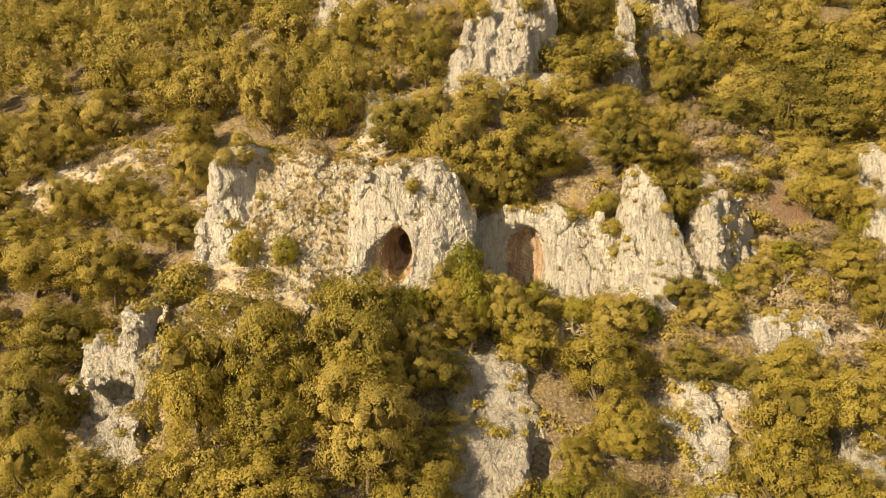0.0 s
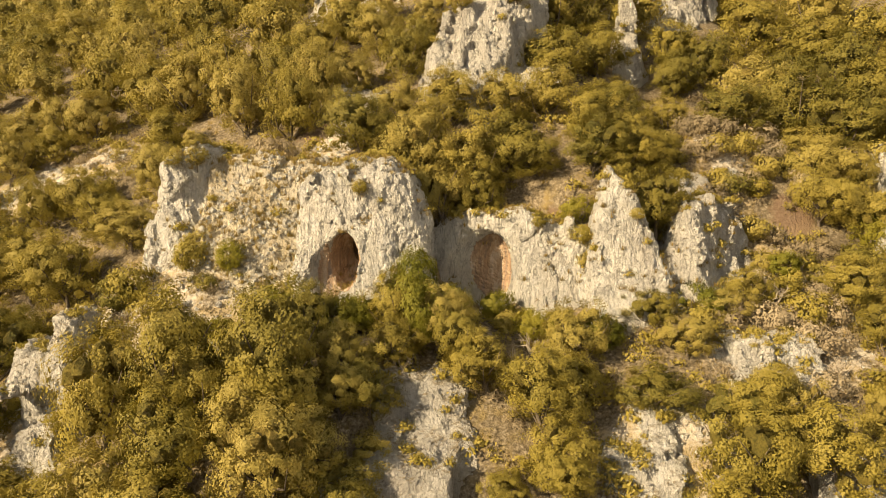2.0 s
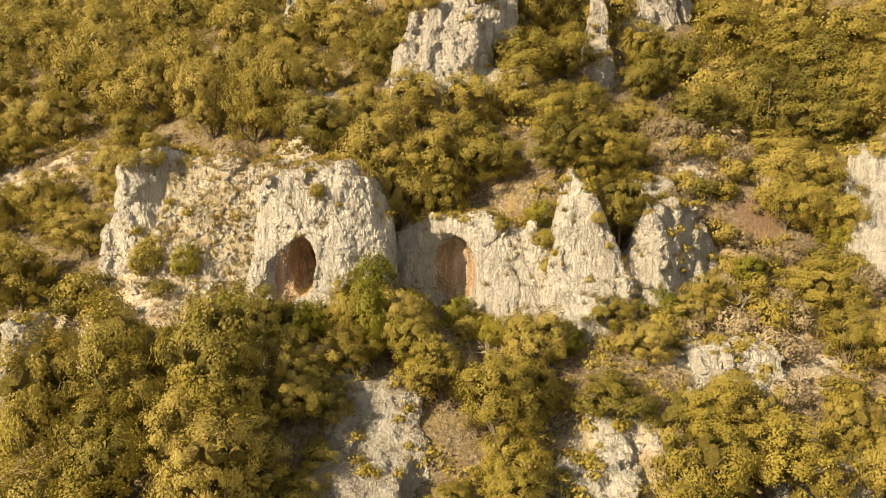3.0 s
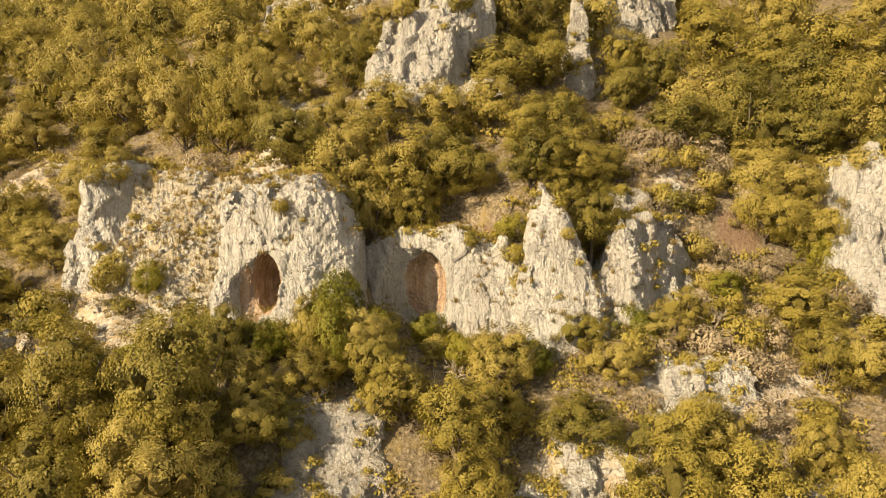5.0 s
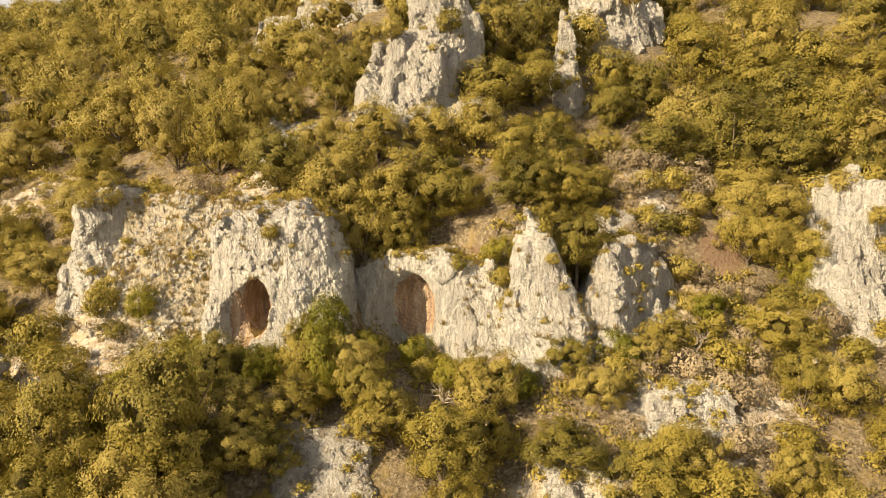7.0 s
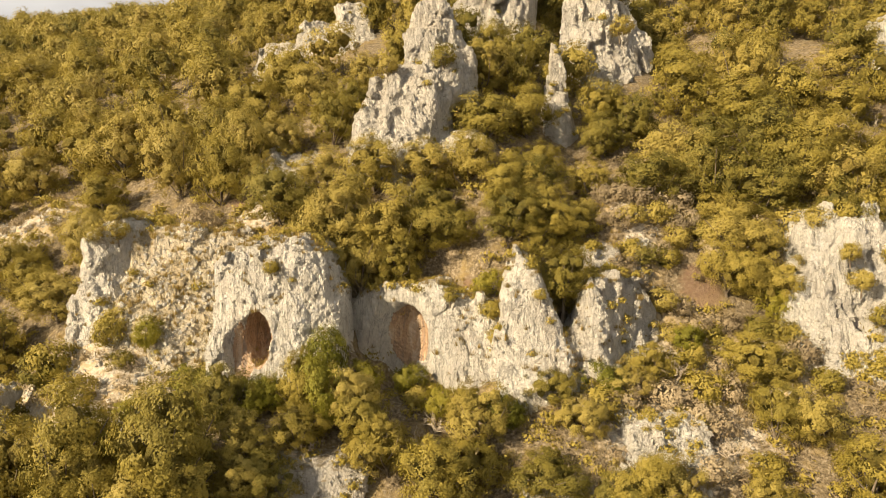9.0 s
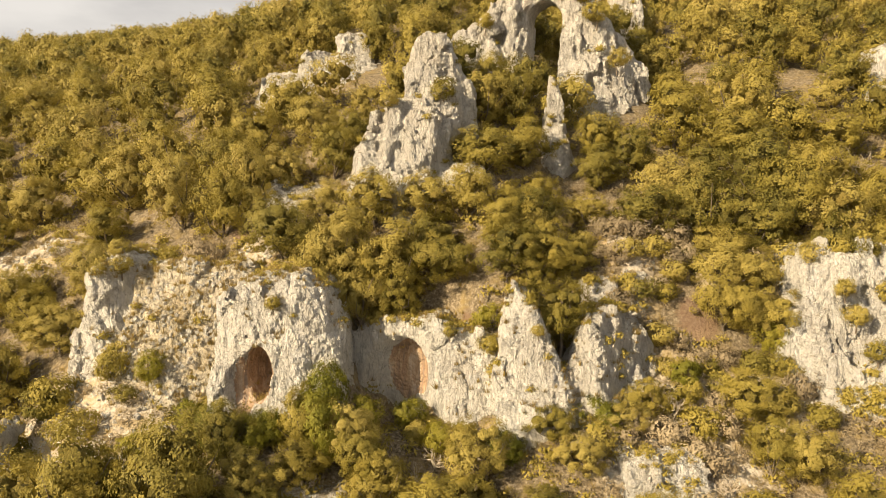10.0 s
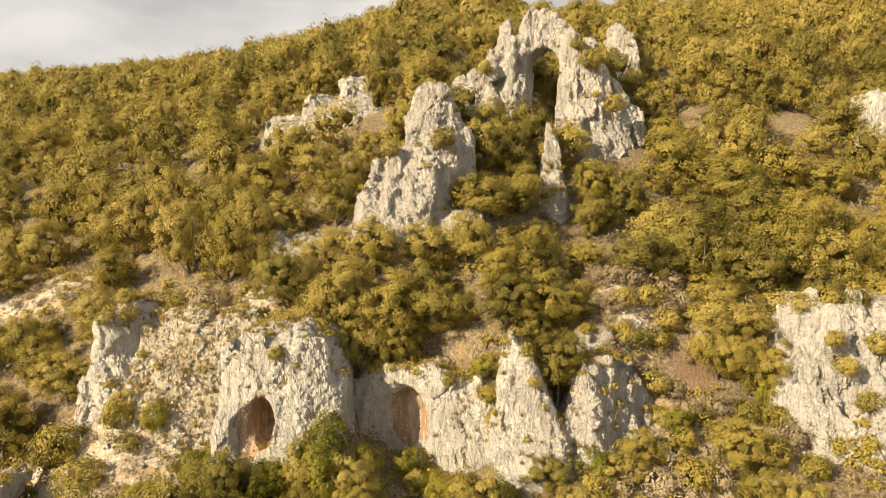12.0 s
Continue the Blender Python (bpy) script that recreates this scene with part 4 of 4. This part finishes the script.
grove("shrub", (21.9, 45.4, 2.2, 1.7), (22.6, 44.2, 2.0, 1.5), (21.4, 46.8, 2.4, 1.7), (22.9, 47.0, 2.0, 1.5), (23.3, 43.2, 2.0, 1.6), (20.4, 48.2, 2.2, 1.5), (22.2, 48.6, 2.4, 1.8), (18.2, 46.8, 1.8, 1.3), (20.4, 46.8, 2.0, 1.4), (17.4, 49.4, 2.0, 1.5), (27.4, 44.6, 2.2, 1.6), (28.4, 42.2, 2.4, 1.8), (30.2, 41.4, 2.2, 1.6), (29.0, 46.8, 2.4, 1.8), (25.8, 50.2, 2.6, 2.0), (30.4, 49.4, 2.4, 1.9), (23.4, 47.8, 2.2, 1.7), (25.4, 36.8, 2.2, 1.6), (-6.2, 41.0, 1.6, 1.4), (-11.6, 40.4, 1.8, 1.2),
      (-16.8, 38.6, 2.2, 1.8), (-18.4, 39.6, 2.2, 1.8), (6.6, 41.2, 1.8, 1.4), (9.6, 41.0, 1.8, 1.4), (0.8, 40.0, 1.8, 1.6))

for x, y, z, w, h in ((1.0, 46.6, 20.6, 5.6, 7.0), (4.6, 47.0, 20.2, 5.2, 6.6), (7.3, 48.6, 21.6, 5.0, 5.8), (2.5, 45.3, 19.0, 4.0, 5.6), (5.0, 45.9, 19.6, 3.4, 4.2), (-1.2, 47.8, 22.0, 4.6, 5.2), (13.4, 48.4, 22.4, 4.8, 5.6), (15.5, 43.0, 18.9, 3.6, 4.5)):
    plant("oak", x, y, w, h, z=z)
grove("broad", (26.2, 46.2, 4.4, 3.8), (28.8, 46.2, 4.6, 3.8))
grove("green", (-5.6, 39.2, 2.4, 2.8), (-2.6, 38.7, 2.6, 2.8))
for _ in range(200):
    x, y = plants.uniform(18.5, 30), plants.uniform(42.6, 51)
    if all((x - a) ** 2 + (y - b) ** 2 > (0.4 + 0.25 * w) ** 2 for a, b, w in TAKEN) and abs(x - 24.6) + abs(y - 46.4) > 1.6 and not (x < 22.4 and y < 45.2):
        w = plants.uniform(1.3, 2.3)
        grove(("shrub", "scrub")[plants.integers(2)], (x, y, w, w * plants.uniform(0.65, 0.9)))
plant("broad", 15.4, 45.0, 3.0, 2.8, z=18.6)
plant("oak", 14.2, 46.4, 3.2, 3.0)
for x, y, z, w in ((20.6, 66.6, 44.6, 2.4), (22.4, 65.6, 40.2, 2.2), (19.4, 67.4, 46.6, 1.6), (10.2, 66.4, 44.2, 1.8), (33.4, 44.2, 20.4, 1.6), (34.6, 43.8, 18.2, 1.8), (32.6, 44.0, 22.2, 1.4), (35.6, 44.6, 21.6, 1.9), (31.6, 46.2, 24.0, 1.8), (33.2, 46.6, 24.2, 2.0), (35.2, 46.6, 24.2, 1.8), (7.3, 54.9, 35.9, 2.4), (3.2, 53.0, 35.2, 1.7), (-1.9, 40.7, 21.6, 1.1), (-14.5, 43.2, 23.2, 1.4), (-13.2, 43.7, 23.4, 1.5), (-13.7, 44.6, 24.4, 1.6), (14.0, 40.6, 20.2, 0.9), (8.6, 43.2, 19.6, 1.2), (11.0, 42.8, 18.6, 1.5), (11.2, 42.6, 17.2, 1.0)):
    plant("shrub", x, y, w, w * 0.8, z=z)
# the rest of the nearer wood grows as it will, clear of rocks and open slopes
OPEN = [(-1.8, 43.2, 5.2, 4.6), (-14.3, 44.6, 3.8, 4.2), (-8.6, 44, 4, 4.6), (5.5, 44, 6.5, 2.6), (13.8, 42.4, 3.4, 3.6), (19, 44, 4.2, 4), (33, 45, 6, 5), (37, 42.5, 5, 4), (32.8, 40, 3.6, 4.0),
        (5, 55.5, 6, 5.5), (7, 58.5, 4, 3.5), (17, 57.4, 3.0, 4.6), (16.5, 68, 10, 3.4), (10.5, 66.4, 3.6, 2.4), (22.8, 64.4, 4.4, 4.6), (26.5, 84, 2, 1.6), (49, 67, 4, 3.5), (-7, 67.4, 7, 4.4), (-3, 49.4, 4.2, 3.4),
        (-19, 35.2, 3.2, 3.6), (2.5, 33.4, 3.6, 4), (-2, 30.8, 3.6, 3), (14, 32.8, 2.8, 3.6), (20.5, 37.4, 4.2, 3), (-13, 40.5, 6, 3.4), (-27, 52, 7, 3.5), (24.5, 46.4, 3, 2.2),
        (2.4, 30.6, 2.8, 2.6), (12.6, 30.0, 2.8, 2.4), (-12, 47.6, 6, 2.2), (20.5, 49.5, 2.6, 5), (9.6, 46.2, 2, 1.6), (17, 53.6, 1.8, 2.6), (4, 39.6, 13, 3.4), (-14, 37.6, 4, 2), (-8, 38.5, 4, 2.5)]


def clear(x, y, gap):
    if any(((x - a) / b) ** 2 + ((y - c) / d) ** 2 < 1 for a, c, b, d in OPEN):
        return False
    return all((x - a) ** 2 + (y - b) ** 2 > (gap * 0.5 * (w / 4 + 1)) ** 2 for a, b, w in TAKEN)


count = 0
for _ in range(9000):
    y = 24 + 35 * plants.random() ** 1.1
    x = plants.uniform(-8 - 0.66 * y, 16 + 0.62 * y)
    if count < 210 and clear(x, y, 2.8):
        key = "oak" if plants.random() < 0.62 else "broad"
        w = plants.uniform(3.0, 4.9)
        plant(key, x, y, w, w * plants.uniform(0.85, 1.15))
        TAKEN.append((x, y, w))
        count += 1


for rows in KINDS.values():
    for base, _, _, first in rows:
        if first is None:
            for o in (*base.children_recursive, base):
                bpy.data.objects.remove(o)


# the far wood is one sheet of many crowns
def far_wood(rng, spots, shapes):
    verts, tones, deep = [], [], []
    for x, y, w, h in spots:
        v, leaf_count = shapes[rng.integers(len(shapes))]
        a = rng.uniform(0, 2 * math.pi)
        c, s = math.cos(a), math.sin(a)
        z = float(hill(x, y))
        verts.append(np.stack([x + (c * v[:, 0] - s * v[:, 1]) * w, y + (s * v[:, 0] + c * v[:, 1]) * w, z - 0.2 + v[:, 2] * h], 1))
        deep.append(np.arange(len(v) // 3) >= leaf_count)
        tones.append(np.full(len(v), 2 + rng.random(), np.float32))
    verts = np.concatenate(verts)
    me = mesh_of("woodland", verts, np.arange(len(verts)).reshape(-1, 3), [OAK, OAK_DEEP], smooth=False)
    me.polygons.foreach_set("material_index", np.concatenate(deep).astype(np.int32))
    me.attributes.new("tone", "FLOAT", "POINT").data.foreach_set("value", np.concatenate(tones))
    return me


def crown_shape(seed, count, leaf):
    rng = np.random.default_rng(seed)
    at, out, size, lobes = crown_points(rng, count, 0.5, 1.0, 0.1, 0.10, 8)
    v = leaf_cards(rng, at, out, leaf, leaf * 0.7, size)[0]
    return np.concatenate([v, inner_mass(rng, lobes, 0.43, 1)]), count


far_rng = np.random.default_rng(5)
near_shapes = [crown_shape(300 + i, 2500, 0.036) for i in range(6)]
far_shapes = [crown_shape(400 + i, 820, 0.050) for i in range(6)]
rings = {"near": [], "far": []}
grid = {}
for _ in range(50000):
    y = 55 + 118 * far_rng.random() ** 1.2
    x = far_rng.uniform(6 - 0.9 * y, 22 + 0.60 * y)
    cell = (int(x // 3.9), int(y // 3.9))
    if cell in grid or (y < 84 and not clear(x, y, 3.0)):
        continue
    grid[cell] = 1
    w = far_rng.uniform(3.7, 5.8)
    rings["near" if y < 86 else "far"].append((x, y, w, w * far_rng.uniform(0.95, 1.3)))
for key, shapes in (("near", near_shapes), ("far", far_shapes)):
    tagged(new("woodland", far_wood(far_rng, rings[key], shapes)), "dense olive-green evergreen oak wood covering the upper hillside", "woodland", kind="stuff")


# ---- dead trees and bare bushes ----
def bare(rng, height, spread_out, forks):
    """A leafless plant: limbs that fork and thin out."""
    pieces = []

    def grow(p, d, length, r, level):
        mid = p + d * length * 0.5 + rng.normal(size=3) * length * 0.07
        end = p + d * length + rng.normal(size=3) * length * 0.05
        pieces.append(tube([p, mid, end], [r, r * 0.8, r * 0.6], 5))
        if level == 0:
            return
        for _ in range(rng.integers(2, forks + 1)):
            e = d + rng.normal(size=3) * spread_out
            e[2] += 0.12
            grow(end if rng.random() < 0.6 else mid, e / np.linalg.norm(e), length * rng.uniform(0.55, 0.8), r * 0.58, level - 1)
    for _ in range(3):
        d = np.array((rng.normal() * 0.35, rng.normal() * 0.35, 1.0))
        grow(np.array((0, 0, -0.2)), d / np.linalg.norm(d), height * 0.36, 0.07, 4)
    return joined(pieces)


def bare_plant(seed, x, y, height, label):
    base = new("dead_tree", mesh_of("dead_tree", *bare(np.random.default_rng(seed), height, 0.55, 3), [DEAD]))
    base.location = (x, y, float(hill(x, y)) - 0.1)
    return tagged(base, label, "dead tree", "dead trees on the slope")


bare_plant(900, 39.4, 56.4, 5.6, "bare bleached branches of a dead tree among oaks")
bare_plant(901, 0.6, 40.3, 2.1, "bare bleached branches of a dead tree among oaks")
bare_plant(902, 24.1, 37.4, 2.0, "bare bleached branches of a dead tree among oaks")
bare_plant(903, 5.2, 53.2, 2.0, "bare bleached branches of a dead tree among oaks")
bare_plant(904, 39.2, 62.5, 2.7, "bare bleached branches of a dead tree among oaks")
bare_plant(905, -23.0, 32.9, 2.4, "bare bleached branches of a dead tree among oaks")
bare_plant(906, 24.8, 41.5, 1.7, "bare bleached branches of a dead tree among oaks")
bare_plant(907, -19.2, 61.1, 3.0, "bare bleached branches of a dead tree among oaks")
for i, (x, y, tall) in enumerate(((-8.2, 36.6, 2.2), (-2.4, 36.2, 2.6), (1.4, 36.2, 2.2), (3.6, 38.4, 2.4), (7.2, 37.6, 2.0), (-6.2, 34.2, 3.4), (-11.4, 33.6, 3.2), (5.2, 50.6, 2.6), (16.8, 41.0, 1.8), (21.8, 41.6, 2.0), (25.6, 43.2, 2.2), (28.4, 40.0, 2.6), (-5.6, 52.8, 2.4), (-17.4, 46.8, 2.0), (8.2, 39.0, 2.2))):
    bare_plant(920 + i, x, y, tall, "leafless pale twigs of a dry bush between oaks")
bare_plant(908, -3.2, 38.9, 1.7, "bare bleached branches of a dead tree among oaks")


# ---- undergrowth, dry grass and loose stone ----
def tuft(seed, n, size, leaf, slim, lift):
    """A small plant of leaf blades, about a metre across."""
    rng = np.random.default_rng(seed)
    d = rng.normal(size=(n, 3)) * (0.5, 0.5, 0.3)
    at = d * size * 0.5 + np.array((0, 0, lift * size))
    at[:, 2] = np.abs(at[:, 2])
    return leaf_cards(rng, at, d, leaf, leaf * slim)[0]


def blades(seed, n, tall):
    """A tussock of thin upright blades."""
    rng = np.random.default_rng(seed)
    a = rng.uniform(0, 2 * math.pi, n)
    foot = np.stack([np.cos(a), np.sin(a), np.zeros(n)], 1) * rng.uniform(0, 0.16, (n, 1))
    tip = foot * 2.6 + np.array((0, 0, 1)) * rng.uniform(0.6, 1.0, (n, 1)) * tall
    side = np.stack([-np.sin(a), np.cos(a), np.zeros(n)], 1) * 0.016
    return np.stack([foot - side, foot + side, tip], 1).reshape(-1, 3)


def sown(name, label, category, rng, spots, shapes, mat, small, large):
    """Many small shapes set on given places, as one object."""
    out = []
    for x, y, z in spots:
        v = shapes[rng.integers(len(shapes))]
        a, s = rng.uniform(0, 2 * math.pi), rng.uniform(small, large)
        c, q = math.cos(a), math.sin(a)
        out.append(np.stack([x + (c * v[:, 0] - q * v[:, 1]) * s, y + (q * v[:, 0] + c * v[:, 1]) * s, z - 0.05 + v[:, 2] * s], 1))
    out = np.concatenate(out)
    return tagged(new(name, mesh_of(name, out, np.arange(len(out)).reshape(-1, 3), [mat], smooth=False)), label, category, kind="stuff")


sow = np.random.default_rng(77)


def slope_spots(n, test):
    x, y = sow.uniform(-40, 46, n), sow.uniform(25, 64, n)
    keep = test(x, y) & ~((np.abs(x + 3) < 1.9) & (np.abs(y - 41.2) < 2.4))
    x, y = x[keep], y[keep]
    return np.stack([x, y, hill(x, y)], 1)


def lush(x, y):
    return (patches(x, y, SCREE) < 0.75) & (pn(x * 0.35, y * 0.35, 1.5) + 0.35 * sow.random(len(x)) > 0.08) & (patches(x, y, CLAY) < 0.7)


ledge = np.concatenate(LEDGES[:7])
SCRUBBY = [e[(e[:, 2] > 20) | (np.abs(e[:, 0] + 3) > 2)] for e in LEDGES if len(e)]
sown("undergrowth", "low olive-green scrub covering the ground between trees", "scrub", sow, slope_spots(3200, lush), [tuft(500 + i, 95, 1.0, 0.17, 0.6, 0.22) for i in range(5)], OAK, 0.7, 1.5)
sown("dry_scrub", "dry brown twiggy scrub scattered over the slope", "scrub", sow, slope_spots(3600, lambda x, y: pn(x * 0.3, y * 0.3, 8.5) + 0.5 * patches(x, y, [(23, 40, 7, 5), (20, 49, 4, 5)]) > 0.05), [tuft(520 + i, 80, 1.0, 0.20, 0.25, 0.25) for i in range(5)], DRY, 0.6, 1.3)
sown("dry_grass", "tufts of dry yellow grass on slope and ledges", "grass", sow,
     np.concatenate([slope_spots(6500, lambda x, y: (patches(x, y, SCREE) > 0.25) | (pn(x * 0.4, y * 0.4, 5.5) > 0.1)), ledge[sow.integers(0, len(ledge), 1100)]]),
     [blades(540 + i, 22, 0.30) for i in range(5)], GRASS, 0.6, 1.5)
sown("ledge_scrub", "small green tufts rooted in cracks and ledges of the rocks", "scrub", sow, np.concatenate([e[sow.integers(0, len(e), 26)] for e in SCRUBBY]),
     [tuft(560 + i, 120, 0.8, 0.14, 0.6, 0.2) for i in range(4)], OAK, 0.6, 1.3)


def pebble(seed):
    rng = np.random.default_rng(seed)
    bm = bmesh.new()
    bmesh.ops.create_icosphere(bm, subdivisions=1, radius=0.5)
    size = rng.uniform(0.5, 1.0, 3)
    co = np.array([v.co for v in bm.verts]) * size + rng.normal(size=(len(bm.verts), 3)) * 0.07
    out = co[np.array([[v.index for v in f.verts] for f in bm.faces])].reshape(-1, 3)
    bm.free()
    return out


shelf_spots = np.array([shelf.location + p.center for p in shelf.data.polygons if p.normal.z > 0.25])
sown("shelf_grass", "yellow grass and low plants on the crumbling shelf", "grass", sow, shelf_spots[sow.integers(0, len(shelf_spots), 420)], [blades(600 + i, 26, 0.32) for i in range(4)], GRASS, 0.6, 1.5)
sown("shelf_rubble", "broken pale stones lying on the crumbling shelf", "stones", sow, shelf_spots[sow.integers(0, len(shelf_spots), 900)], [pebble(610 + i) for i in range(5)], LIME, 0.15, 0.5)
sown("loose_stones", "broken pale limestone blocks and scree on the slope", "stones", sow, slope_spots(22000, lambda x, y: patches(x, y, SCREE) + 0.4 * pn(x * 0.8, y * 0.8, 3.5) > 0.55),
     [pebble(580 + i) for i in range(6)], LIME, 0.12, 0.65)
